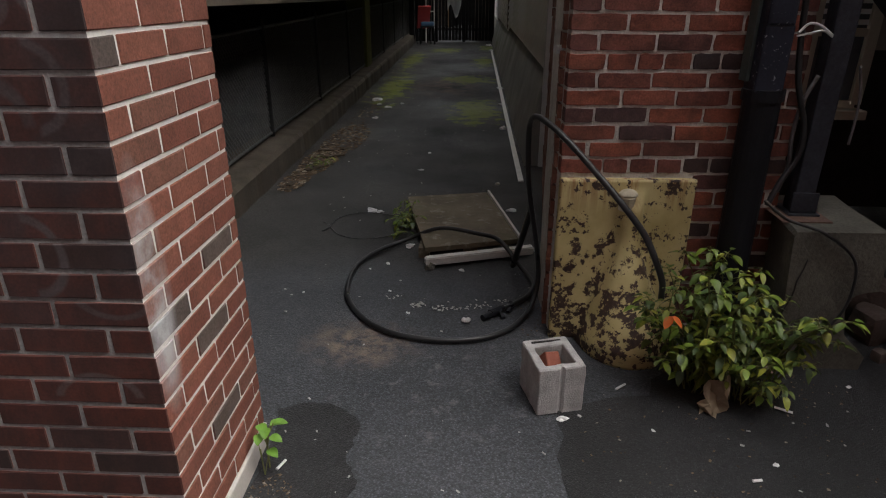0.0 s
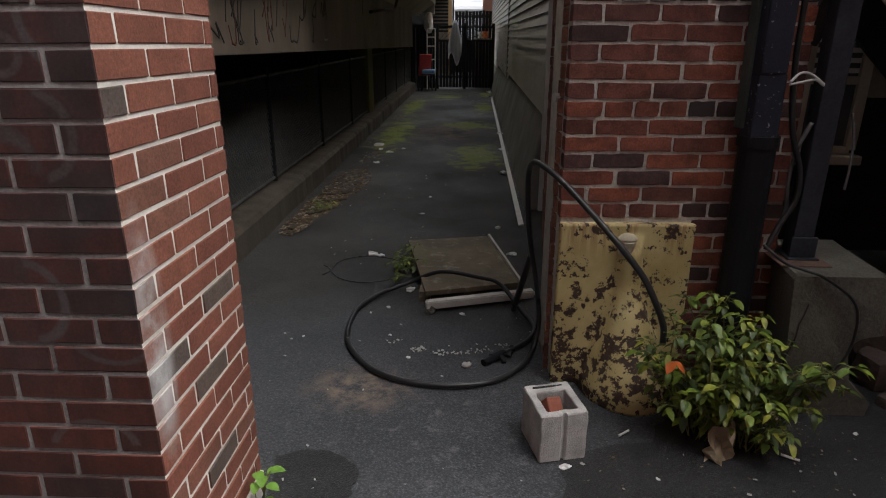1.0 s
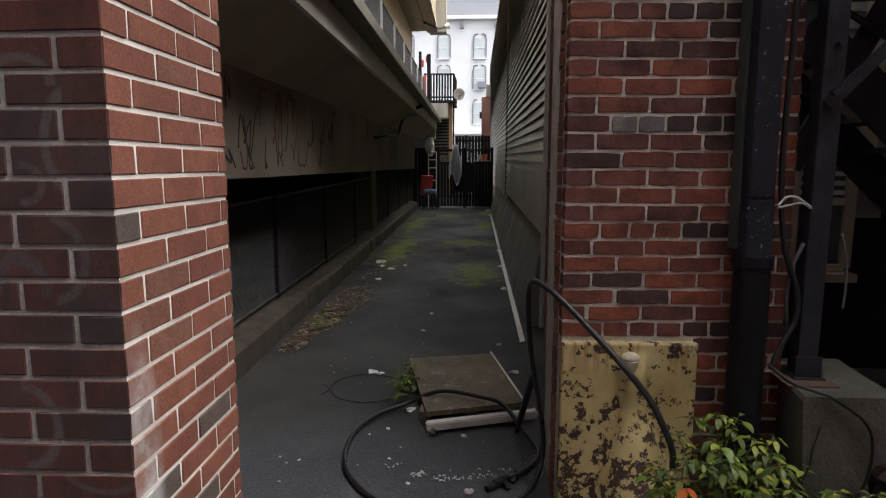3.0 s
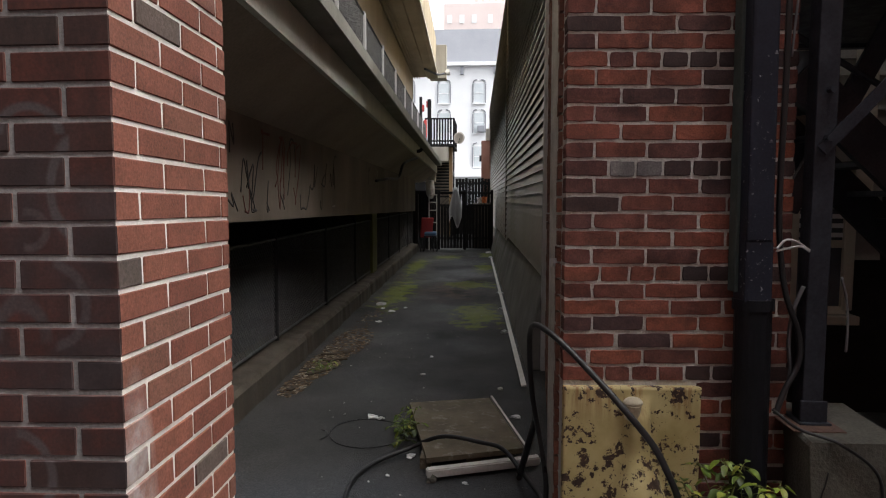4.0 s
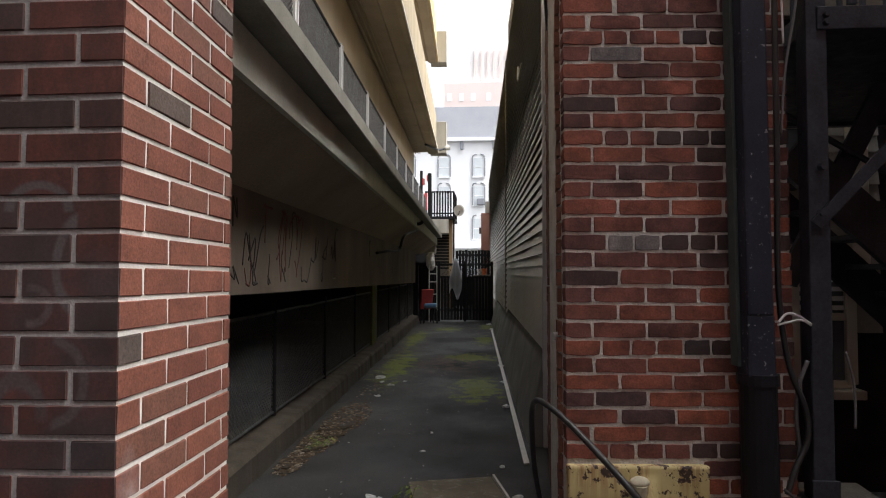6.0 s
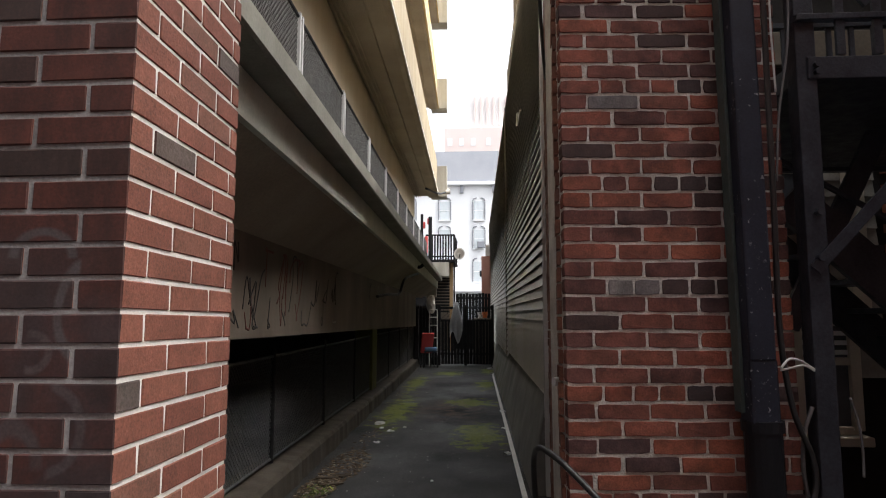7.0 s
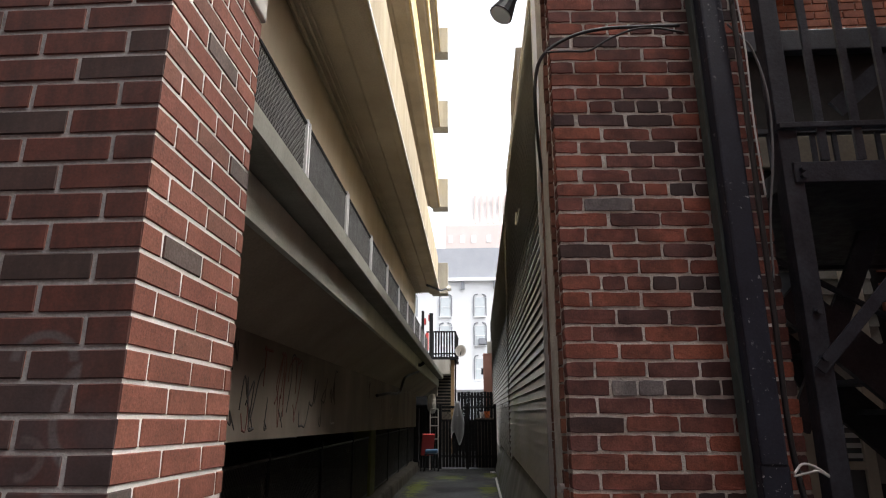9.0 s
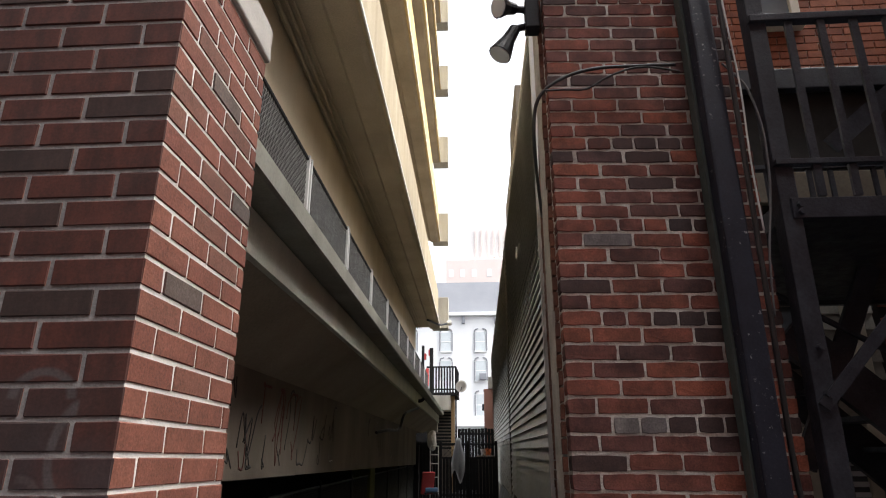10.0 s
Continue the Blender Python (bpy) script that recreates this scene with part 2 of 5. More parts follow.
M["paper"] = mottled("crumpled_white_paper", (0.6, 0.6, 0.59), (0.78, 0.78, 0.77), 0.8, 30, 200, 0.4)
M["bag"] = mottled("tan_paper_bag", (0.42, 0.33, 0.22), (0.55, 0.45, 0.32), 0.85, 20, 200, 0.4)
M["cmu"] = mottled("pale_concrete_block", (0.27, 0.26, 0.25), (0.58, 0.57, 0.56), 0.95, 14, 180, 1.0, dist=0.005)
# Near black: the deep shade inside the garage is put into this colour.
M["void"] = mottled("shade_dark_concrete", (0.018, 0.017, 0.016), (0.04, 0.038, 0.036), 0.95, 1, 40, 0.2)
M["skirt"] = mottled("parged_grey_skirt", (0.10, 0.10, 0.095), (0.2, 0.195, 0.18), 0.85, 1.4, 50, 0.4)
k = Mat("dead_leaf_litter", 0.95)
M["debris"] = k.done(k.mix(1.0, k.ramp(k.random(True), (0.0, (0.035, 0.025, 0.017)), (0.45, (0.11, 0.075, 0.046)), (0.8, (0.21, 0.15, 0.095)), (1.0, (0.36, 0.32, 0.26))), k.ramp(k.noise(70, 4), (0.3, 0.7), (0.7, 1.2)), "MULTIPLY"), k.noise(120, 3), 0.4)

M["brick_plain"] = mottled("plain_blocker_brick", (0.14, 0.06, 0.045), (0.22, 0.1, 0.07), 0.9, 2, 30, 0.4)
M["rubble"] = mottled("brown_rubble", (0.045, 0.03, 0.026), (0.10, 0.072, 0.06), 0.95, 9, 90, 0.8)
M["brick_piece"] = mottled("broken_red_brick", (0.20, 0.06, 0.04), (0.30, 0.10, 0.065), 0.9, 25, 140, 0.6)
M["paper_dirty"] = mottled("pale_grit", (0.3, 0.29, 0.27), (0.5, 0.49, 0.46), 0.9, 40, 150, 0.3)
M["rubber_grey"] = mottled("grey_cable_sheath", (0.09, 0.09, 0.095), (0.16, 0.16, 0.165), 0.5, 6, 120, 0.1)


# ---- mesh helpers ----
def box(bm, x0, x1, y0, y1, z0, z1):
    v = [bm.verts.new((x, y, z)) for z in (z0, z1) for x, y in ((x0, y0), (x1, y0), (x1, y1), (x0, y1))]
    for f in ((3, 2, 1, 0), (4, 5, 6, 7), (0, 1, 5, 4), (1, 2, 6, 5), (2, 3, 7, 6), (3, 0, 4, 7)):
        bm.faces.new([v[i] for i in f])
    return v


def slab(x0, x1, y0, y1, z0, z1, bevel=0.0):
    bm = bmesh.new()
    box(bm, x0, x1, y0, y1, z0, z1)
    if bevel:
        bmesh.ops.bevel(bm, geom=bm.edges[:], offset=bevel, segments=2, affect="EDGES", profile=0.5)
    return bm


def prism(profile, a, b, axis="y"):
    """Sweep a closed profile of (u, w) from a to b along an axis. y: (x, z); x: (y, z); z: (x, y)."""
    bm = bmesh.new()

    def at(p, s):
        return {"y": (p[0], s, p[1]), "x": (s, p[0], p[1]), "z": (p[0], p[1], s)}[axis]

    r0 = [bm.verts.new(at(p, a)) for p in profile]
    r1 = [bm.verts.new(at(p, b)) for p in profile]
    n = len(profile)
    for i in range(n):
        bm.faces.new((r0[i], r0[(i + 1) % n], r1[(i + 1) % n], r1[i]))
    bm.faces.new(r0[::-1])
    bm.faces.new(r1)
    bmesh.ops.recalc_face_normals(bm, faces=bm.faces[:])
    return bm


def rod(bm, a, b, r, n=8, r2=None):
    """A round bar from a to b."""
    a, b = Vector(a), Vector(b)
    m = (b - a).to_track_quat("Z", "Y").to_matrix()
    rings = []
    for p, q in ((a, r), (b, r if r2 is None else r2)):
        rings.append([bm.verts.new(p + m @ Vector((q * math.cos(t * math.tau / n), q * math.sin(t * math.tau / n), 0))) for t in range(n)])
    for i in range(n):
        bm.faces.new((rings[0][i], rings[0][(i + 1) % n], rings[1][(i + 1) % n], rings[1][i]))
    bm.faces.new(rings[0][::-1])
    bm.faces.new(rings[1])


def bar(bm, a, b, w, d, up=(0, 0, 1)):
    """A flat bar from a to b, w wide, d thick."""
    a, b = Vector(a), Vector(b)
    m = (b - a).to_track_quat("Z", "Y").to_matrix()
    rings = []
    for p in (a, b):
        rings.append([bm.verts.new(p + m @ Vector((x * w / 2, y * d / 2, 0))) for x, y in ((-1, -1), (1, -1), (1, 1), (-1, 1))])
    for i in range(4):
        bm.faces.new((rings[0][i], rings[0][(i + 1) % 4], rings[1][(i + 1) % 4], rings[1][i]))
    bm.faces.new(rings[0][::-1])
    bm.faces.new(rings[1])


def smooth_path(pts, steps=10):
    """Points on a smooth curve through pts."""
    p = [Vector(q) for q in pts]
    p = [2 * p[0] - p[1]] + p + [2 * p[-1] - p[-2]]
    out = []
    for i in range(1, len(p) - 2):
        for s in range(steps):
            t = s / steps
            a, b, c, d = p[i - 1:i + 3]
            out.append(0.5 * (2 * b + (c - a) * t + (2 * a - 5 * b + 4 * c - d) * t * t + (3 * b - a - 3 * c + d) * t ** 3))
    return out + [p[-2]]


def tube(pts, r, n=10, steps=10, closed=False):
    """A hose along a smooth curve."""
    bm = bmesh.new()
    path = smooth_path(pts, steps)
    rings, side = [], Vector((0, 0, 1))
    for i, q in enumerate(path):
        t = (path[min(i + 1, len(path) - 1)] - path[max(i - 1, 0)]).normalized()
        s = t.cross(side)
        s = s.normalized() if s.length > 1e-4 else t.cross(Vector((1, 0, 0))).normalized()
        side = s.cross(t).normalized()
        rings.append([bm.verts.new(q + r * (math.cos(a * math.tau / n) * s + math.sin(a * math.tau / n) * side)) for a in range(n)])
    for a, b in zip(rings, rings[1:]):
        for i in range(n):
            f = bm.faces.new((a[i], a[(i + 1) % n], b[(i + 1) % n], b[i]))
            f.smooth = True
    bm.faces.new(rings[0][::-1])
    bm.faces.new(rings[-1])
    return bm


def mesh_of(bm, material, name):
    me = bpy.data.meshes.new(name)
    bm.to_mesh(me)
    bm.free()
    for m in material if isinstance(material, (list, tuple)) else [material]:
        me.materials.append(m)
    return me


def part(name, bm, material, parent, label="", m=None):
    ob = new(name, mesh_of(bm, material, name) if isinstance(bm, bmesh.types.BMesh) else bm)
    ob.parent = parent
    if m is not None:
        ob.matrix_basis = m
    return tagged(ob, label)


def thing(name, label, category, m=None, group="", kind="", bm=None, material=None):
    ob = new(name, mesh_of(bm, material, name) if bm else None)
    if m is not None:
        ob.matrix_basis = m
    return tagged(ob, label, category, group, kind)


def fan(points, z0, z1):
    """A flat sheet with an uneven outline and some thickness."""
    return prism(points, z0, z1, "z")


rng = random.Random(7)
ALLEY = pose(0, 0, 0, 0, 0, 0.75)
LEFT = pose(0, 0, 0, 0, 0, 1.6)
KERB = pose(0, 0, 0, 0, 0, 1.2)


# ---- ground ----
def ground_material():
    k = Mat("worn_asphalt", 0.85)
    stones = k.mix(1.0, k.ramp(k.cells(120), (0.0, 2.1), (0.3, 0.95), (0.7, 0.6)), k.ramp(k.noise(70, 6, 0.8), (0.35, 0.6), (0.7, 1.7)), "MULTIPLY")
    big = k.noise(1.1, 6, 0.6)
    near = k.n.new("ShaderNodeMapRange")
    k.l.new(k.axis(1), near.inputs[0])
    for i, v in ((1, 2.6), (2, 3.6), (3, 0.0), (4, 1.0)):
        near.inputs[i].default_value = v
    wob = k.math("ADD", near.outputs[0], k.math("MULTIPLY", k.math("SUBTRACT", big, 0.5), 1.2))
    edge = k.ramp(wob, (0.3, 0.0), (0.7, 1.0))
    road = k.ramp(big, (0.3, (0.037, 0.041, 0.047)), (0.7, (0.073, 0.077, 0.086)))
    lane = k.ramp(k.noise(0.9, 7, 0.65), (0.3, (0.017, 0.0175, 0.0185)), (0.7, (0.067, 0.065, 0.061)))
    c = k.mix(edge, road, lane)
    c = k.mix(1.0, c, stones, "MULTIPLY")
    moss = None
    for x, y, rx, ry in ((-0.1, 7.8, 0.55, 1.3), (-0.3, 10.5, 0.75, 0.8), (0.0, 13.2, 0.4, 1.5), (-1.35, 9.6, 0.4, 2.6), (-1.5, 13.5, 0.35, 2.5), (-0.9, 15.6, 0.6, 0.9), (0.05, 16.3, 0.3, 1.2)):
        b = k.blob(x, y, rx, ry)
        moss = b if moss is None else k.math("MAXIMUM", moss, b)
    f = k.ramp(k.math("ADD", k.math("MULTIPLY", moss, 0.8), k.math("MULTIPLY", k.math("SUBTRACT", k.noise(4.5, 9, 0.75), 0.5), 2.6)), (0.34, 0.0), (0.48, 0.95))
    f = k.math("MULTIPLY", f, k.ramp(moss, (0.0, 0.0), (0.2, 1.0)))
    c = k.mix(f, c, k.ramp(k.noise(40, 4), (0.3, (0.06, 0.078, 0.004)), (0.7, (0.19, 0.215, 0.012))))
    dust = k.math("MULTIPLY", k.blob(-0.5, 2.33, 0.3, 0.22), k.ramp(k.noise(11, 6, 0.7), (0.42, 0.0), (0.62, 1.3)))
    c = k.mix(k.math("MINIMUM", dust, 1.0), c, (0.23, 0.17, 0.13))
    rust = k.math("MULTIPLY", k.blob(-0.55, 9.8, 0.6, 1.3), k.ramp(k.noise(3.5, 5, 0.7), (0.42, 0.0), (0.65, 1.4)))
    c = k.mix(k.math("MINIMUM", rust, 1.0), c, (0.13, 0.085, 0.06))
    chalk = k.math("MULTIPLY", k.blob(-0.1, 2.0, 0.9, 0.6), k.ramp(k.noise(14, 6, 0.75), (0.55, 0.0), (0.72, 0.6)))
    c = k.mix(k.math("MINIMUM", chalk, 1.0), c, (0.26, 0.255, 0.25))
    wet = k.ramp(k.noise(0.7, 5), (0.35, 0.55), (0.65, 0.9))
    return k.done(c, k.mix(0.4, k.cells(170), k.noise(80, 6, 0.75)), 0.8, 0.005, wet)


M["asphalt"] = ground_material()
k = Mat("dark_patched_asphalt", 0.7)
c = k.ramp(k.noise(2.2, 6, 0.65), (0.3, (0.011, 0.0115, 0.012)), (0.7, (0.026, 0.026, 0.028)))
c = k.mix(1.0, c, k.mix(1.0, k.ramp(k.cells(150), (0.0, 4.2), (0.25, 1.1), (0.7, 0.5)), k.ramp(k.noise(75, 6, 0.8), (0.35, 0.5), (0.7, 1.8)), "MULTIPLY"), "MULTIPLY")
M["asphalt_dark"] = k.done(c, k.mix(0.4, k.cells(160), k.noise(85, 6, 0.75)), 0.9, 0.006)
bm = bmesh.new()
xs = [-600, -60, -12, -4, -2.5, -1.0, 0, 1.0, 2.5, 4, 12, 60, 600]
ys = [-600, -60, -12, -3, -1, 0, 1, 2, 3, 4, 6, 9, 13, 18, 30, 80, 600]
grid = [[bm.verts.new((x, y, 0)) for x in xs] for y in ys]
for a, b in zip(grid, grid[1:]):
    for i in range(len(xs) - 1):
        bm.faces.new((a[i], a[i + 1], b[i + 1], b[i]))
thing("ground", "worn grey asphalt of a narrow alley with moss and grit", "ground", kind="structure", bm=bm, material=M["asphalt"])


def ragged(pts, amount, n=8, seed=1):
    """The outline pts with its edges broken up."""
    r = random.Random(seed)
    out = []
    for i, p in enumerate(pts):
        q = pts[(i + 1) % len(pts)]
        for s in range(n):
            t = s / n
            x, y = p[0] + (q[0] - p[0]) * t, p[1] + (q[1] - p[1]) * t
            j = amount * noise.noise((x * 9, y * 9, seed)) + 0.25 * amount * (r.random() - 0.5)
            out.append((x + j, y + amount * noise.noise((x * 9, y * 9, seed + 7))))
    return out


thing("road", "dark coarse asphalt patch before the brick piers", "road", kind="structure",
      bm=fan(ragged([(0.05, -1.0), (6.0, -1.0), (6.0, 2.6), (0.95, 2.5), (0.62, 2.05), (0.30, 1.93), (0.25, 1.45), (0.20, 0.9)], 0.04, 10, 3), -0.02, 0.003), material=M["asphalt_dark"])
thing("pavement", "damp dark asphalt repair beside the brick pier", "pavement", kind="structure",
      bm=fan(ragged([(-0.70, 1.2), (-0.42, 1.30), (-0.36, 1.52), (-0.44, 1.62), (-0.40, 1.78), (-0.55, 1.92), (-0.70, 1.86)], 0.05, 8, 5), -0.02, 0.004), material=M["asphalt_dark"])


# ---- brick pier beside the camera ----
COURSE = 0.0658
JOINT = 0.0104


def brick_mesh(lx, ly, lz, material, name, worn=0.0, seed=0):
    """A brick with its low corner at the origin and slightly broken edges."""
    r = random.Random(seed)
    bm = slab(0, lx, 0, ly, 0, lz)
    bmesh.ops.bevel(bm, geom=bm.edges[:], offset=0.0018 + worn, segments=1, affect="EDGES")
    bm.normal_update()
    # Street-facing sides take the second material, darkened for shade.
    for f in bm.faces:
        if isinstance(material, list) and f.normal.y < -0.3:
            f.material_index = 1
    for v in bm.verts:
        v.co += Vector((r.uniform(-1, 1), r.uniform(-1, 1), r.uniform(-1, 1))) * (0.0007 + worn * 0.6)
    return mesh_of(bm, material, name)


def new_pier():
    """Left pier: true corner bond, its right corner at the origin, front towards -y."""
    p = thing("brick_pier", "new red brick pier with pale mortar and dark spray paint", "brick pier", pose(-0.6994, 1.157, 0, -0.77, -0.44, 0.87))
    width, depth, rows, foot = 0.84, 0.5386, 40, 0.0828
    h = COURSE - JOINT
    # joint centres, from the corner: long and short bricks on the front and on the side
    front, side = (0.2003, 0.0942), (0.1930, 0.0903)
    top = foot + rows * COURSE + 0.006
    bm = slab(-width, -0.0035, 0.0035, depth - 0.004, foot - 0.008, top)
    bm.normal_update()
    # The front of the core takes the shade-darkened mortar.
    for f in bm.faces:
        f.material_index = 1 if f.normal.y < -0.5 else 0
    part("mortar_core", bm, [M["mortar_new"], M["mortar_tagged_shaded"]], p, "recessed pale mortar")
    part("capstone", slab(-width - 0.012, 0.012, -0.012, depth + 0.012, top + 0.001, top + 0.135, 0.008), M["stone"], p, "pale cast stone cap")
    part("base_stone", slab(-width - 0.006, 0.006, -0.005, depth + 0.006, -0.02, foot - 0.002, 0.006), M["stone"], p, "pale cast stone base")
    meshes = {}
    grey_side = {(26, 1), (18, 0), (9, 0), (10, 2), (7, 1), (3, 1), (31, 2), (35, 1), (29, 3)}

    def brick(x, y, lx, ly, z, mat):
        key = (round(lx, 3), round(ly, 3), mat, rng.randrange(4))
        if key not in meshes:
            meshes[key] = brick_mesh(lx, ly, h, [M["brick_brown"] if mat == "brick_brown" else M["brick_new"], M["brick_tagged_shaded"]] if mat != "brick_new" else M[mat], "brick", 0.0005, len(meshes))
        part("brick", meshes[key], None, p, m=Matrix.Translation((x, y, z + rng.uniform(-0.0008, 0.0008))))

    for row in range(rows):
        z = foot + row * COURSE + JOINT / 2
        long_front = row % 2 == 0  # stretcher on the front, header on the side
        cx = front[0 if long_front else 1] - JOINT / 2
        cy = side[1 if long_front else 0] - JOINT / 2
        brick(-cx, 0, cx, cy, z, "brick_brown" if (row, 0) in grey_side else "brick_tagged_shaded")
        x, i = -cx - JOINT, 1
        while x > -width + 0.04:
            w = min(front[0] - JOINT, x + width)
            brick(x - w, 0, w, 0.085, z, "brick_tagged_shaded")
            x -= w + JOINT
            i += 1
        y, i = cy + JOINT, 1
        while y < depth - 0.02:
            w = min(0.201 - JOINT, depth - y)
            brick(-0.085, y, 0.085, w, z, "brick_brown" if (row, i) in grey_side else "brick_new")
            y += w + JOINT
            i += 1
    return p


M["spray_dark"] = mottled("old_black_spray_paint", (0.02, 0.019, 0.018), (0.09, 0.085, 0.075), 0.8, 8, 60, 0.1)


def worn_brick(lx, lz, material, seed):
    """A hand-made brick with a broken outline, its face at y = 0 and its low corner at the origin."""
    r = random.Random(seed)
    bm = bmesh.new()
    nx = 6 if lx > 0.13 else 4
    rim = [(lx * i / nx, 0) for i in range(nx)] + [(lx, lz * i / 3) for i in range(3)]
    rim += [(lx * (1 - i / nx), lz) for i in range(nx)] + [(0, lz * (1 - i / 3)) for i in range(3)]
    ring = []
    for u, w in rim:
        corner = (u in (0, lx)) and (w in (0, lz))
        pull = r.uniform(0.0, 0.0032) if corner else 0.0
        u2 = u + (pull if u == 0 else -pull if u == lx else r.uniform(-0.003, 0.003)) + r.uniform(-0.0016, 0.0016)
        w2 = w + (pull if w == 0 else -pull if w == lz else r.uniform(-0.002, 0.002)) + r.uniform(-0.0018, 0.0018)
        ring.append((u2, w2))
    cu, cw = lx / 2, lz / 2
    back = [bm.verts.new((u, 0.06, w)) for u, w in ring]
    edge = [bm.verts.new((u, 0.0022, w)) for u, w in ring]
    face = [bm.verts.new((u + (0.0016 if u < cu else -0.0016), r.uniform(-0.0010, 0.0006), w + (0.0016 if w < cw else -0.0016))) for u, w in ring]
    n = len(ring)
    for i in range(n):
        j = (i + 1) % n
        bm.faces.new((back[i], back[j], edge[j], edge[i]))
        bm.faces.new((edge[i], edge[j], face[j], face[i])).smooth = True
    bm.faces.new(face)
    bmesh.ops.recalc_face_normals(bm, faces=bm.faces[:])
    return mesh_of(bm, material, "brick")


def old_pier():
    """Right pier: common bond with a header course every sixth row; leaning back a little."""
    p = thing("brick_pier", "weathered old red brick pier with soot-dark bricks and rough mortar", "brick pier", pose(0.302, 2.452, 0, -1.2, 0, 3.2))
    width, rows = 0.882, 56
    course, joint = 0.0668, 0.0112
    h = course - joint
    drift = [(0, 0.0), (11, 0.006), (17, -0.002), (23, 0.0066), (29, 0.022), (35, 0.028), (41, 0.017), (57, 0.010)]

    def bed(row):
        """Height of the bed joint under a course; the courses are uneven."""
        for (r0, d0), (r1, d1) in zip(drift, drift[1:]):
            if row <= r1:
                return row * course - 0.0092 + d0 + (d1 - d0) * (row - r0) / (r1 - r0)

    # rough pointing, nearly flush with the bricks
    bm = bmesh.new()
    nx, nz = 60, 250
    grid = [[bm.verts.new((0.004 + (width - 0.008) * i / nx, 0.0015 + 0.0022 * noise.noise((i * 0.55, j * 0.5, 2.0)) + 0.0014 * noise.noise((i * 1.7, j * 1.6, 5.0)), rows * course * j / nz)) for i in range(nx + 1)] for j in range(nz + 1)]
    for a, b in zip(grid, grid[1:]):
        for i in range(nx):
            bm.faces.new((a[i], a[i + 1], b[i + 1], b[i]))
    part("pointing", bm, M["mortar_old"], p, "rough grey mortar pointing")
    part("mortar_core", slab(0.006, width - 0.006, 0.012, 0.4, 0, rows * course), M["mortar_old"], p)
    meshes = {}

    def brick(x, w, z, tall, mat):
        key = (round(w / 0.012), round(tall, 3), mat, rng.randrange(5))
        if key not in meshes:
            meshes[key] = worn_brick(w, tall, M[mat], 50 + len(meshes))
        part("brick", meshes[key], None, p, m=Matrix.Translation((x, rng.uniform(-0.0050, -0.0015), z + rng.uniform(-0.0018, 0.0018))) @ pose(0, 0, 0, 0, rng.uniform(-0.45, 0.45), rng.uniform(-0.3, 0.3)))

    # joints of the header courses and of the two kinds of stretcher courses, from the pier's left edge
    start = {11: 0.165, 17: 0.145, 23: 0.172, 29: 0.158}
    dark_runs = {23: (3, 7), 17: (4, 7), 29: (3, 7), 35: (4, 8), 11: (4, 8), 41: (2, 4)}
    for row in range(rows):
        z = bed(row) + joint / 2
        tall = bed(row + 1) - bed(row) - joint
        header = row % 6 == 5
        if header:
            first, pitch = start.get(row, 0.16), 0.1045
        else:
            first, pitch = (0.108 if (row % 6) in (0, 2, 4) else 0.211), 0.2085
        ends = [0.0]
        x = first
        while x < width - 0.03:
            ends.append(x + rng.uniform(-0.005, 0.005))
            x += pitch
        ends.append(width + joint / 2)
        for i, (a, b) in enumerate(zip(ends, ends[1:])):
            a, b = a + (joint * 0.45 if i else 0.0), b - joint * 0.45
            if b - a < 0.02 or (z < 0.70 and b < 0.56):
                continue
            mat = "brick_old"
            lo, hi = dark_runs.get(row, (9, 0))
            if (header and lo <= i <= hi) or rng.random() < 0.05:
                mat = "brick_dark"
            if (row == 23 and i in (1, 2)) or (row == 34 and i == 1):
                mat = "brick_grey"
            brick(a, b - a, z, tall, mat)
    # the return wall towards the lane, seen almost edge on
    bm = bmesh.new()
    a0, a1 = Vector((0.0, 0.10, 0)), Vector((0.37, 2.74, 0))
    along = (a1 - a0).normalized()
    out = Vector((-along.y, along.x, 0))
    for row in range(rows):
        s = 0.0 if row % 2 else -0.1
        while s < 2.6:
            lo, hi = max(s, 0.0), s + 0.198
            q = [a0 + along * lo, a0 + along * hi]
            z = row * course - 0.0044
            f = []
            o = 0.012 + rng.uniform(-0.003, 0.003)
            for zz in (z, z + h):
                for pt in q:
                    f.append((pt - out * 0.05, zz))
                    f.append((pt + out * o, zz))
            v = [bm.verts.new((c.x, c.y, zz)) for c, zz in f]
            for ids in ((1, 3, 7, 5), (0, 1, 5, 4), (2, 6, 7, 3), (4, 5, 7, 6), (0, 2, 3, 1)):
                bm.faces.new([v[j] for j in ids])
            s += 0.2095
    bmesh.ops.recalc_face_normals(bm, faces=bm.faces[:])
    part("side_bricks", bm, M["brick_side"], p)["kind"] = "stuff"
    bm = prism([(0.004, 0.1), (0.374, 2.74), (0.6, 2.74), (0.6, 0.3)], 0, rows * course, "z")
    part("side_wall", bm, M["mortar_old"], p)
    return p


new_pier()
old_pier()
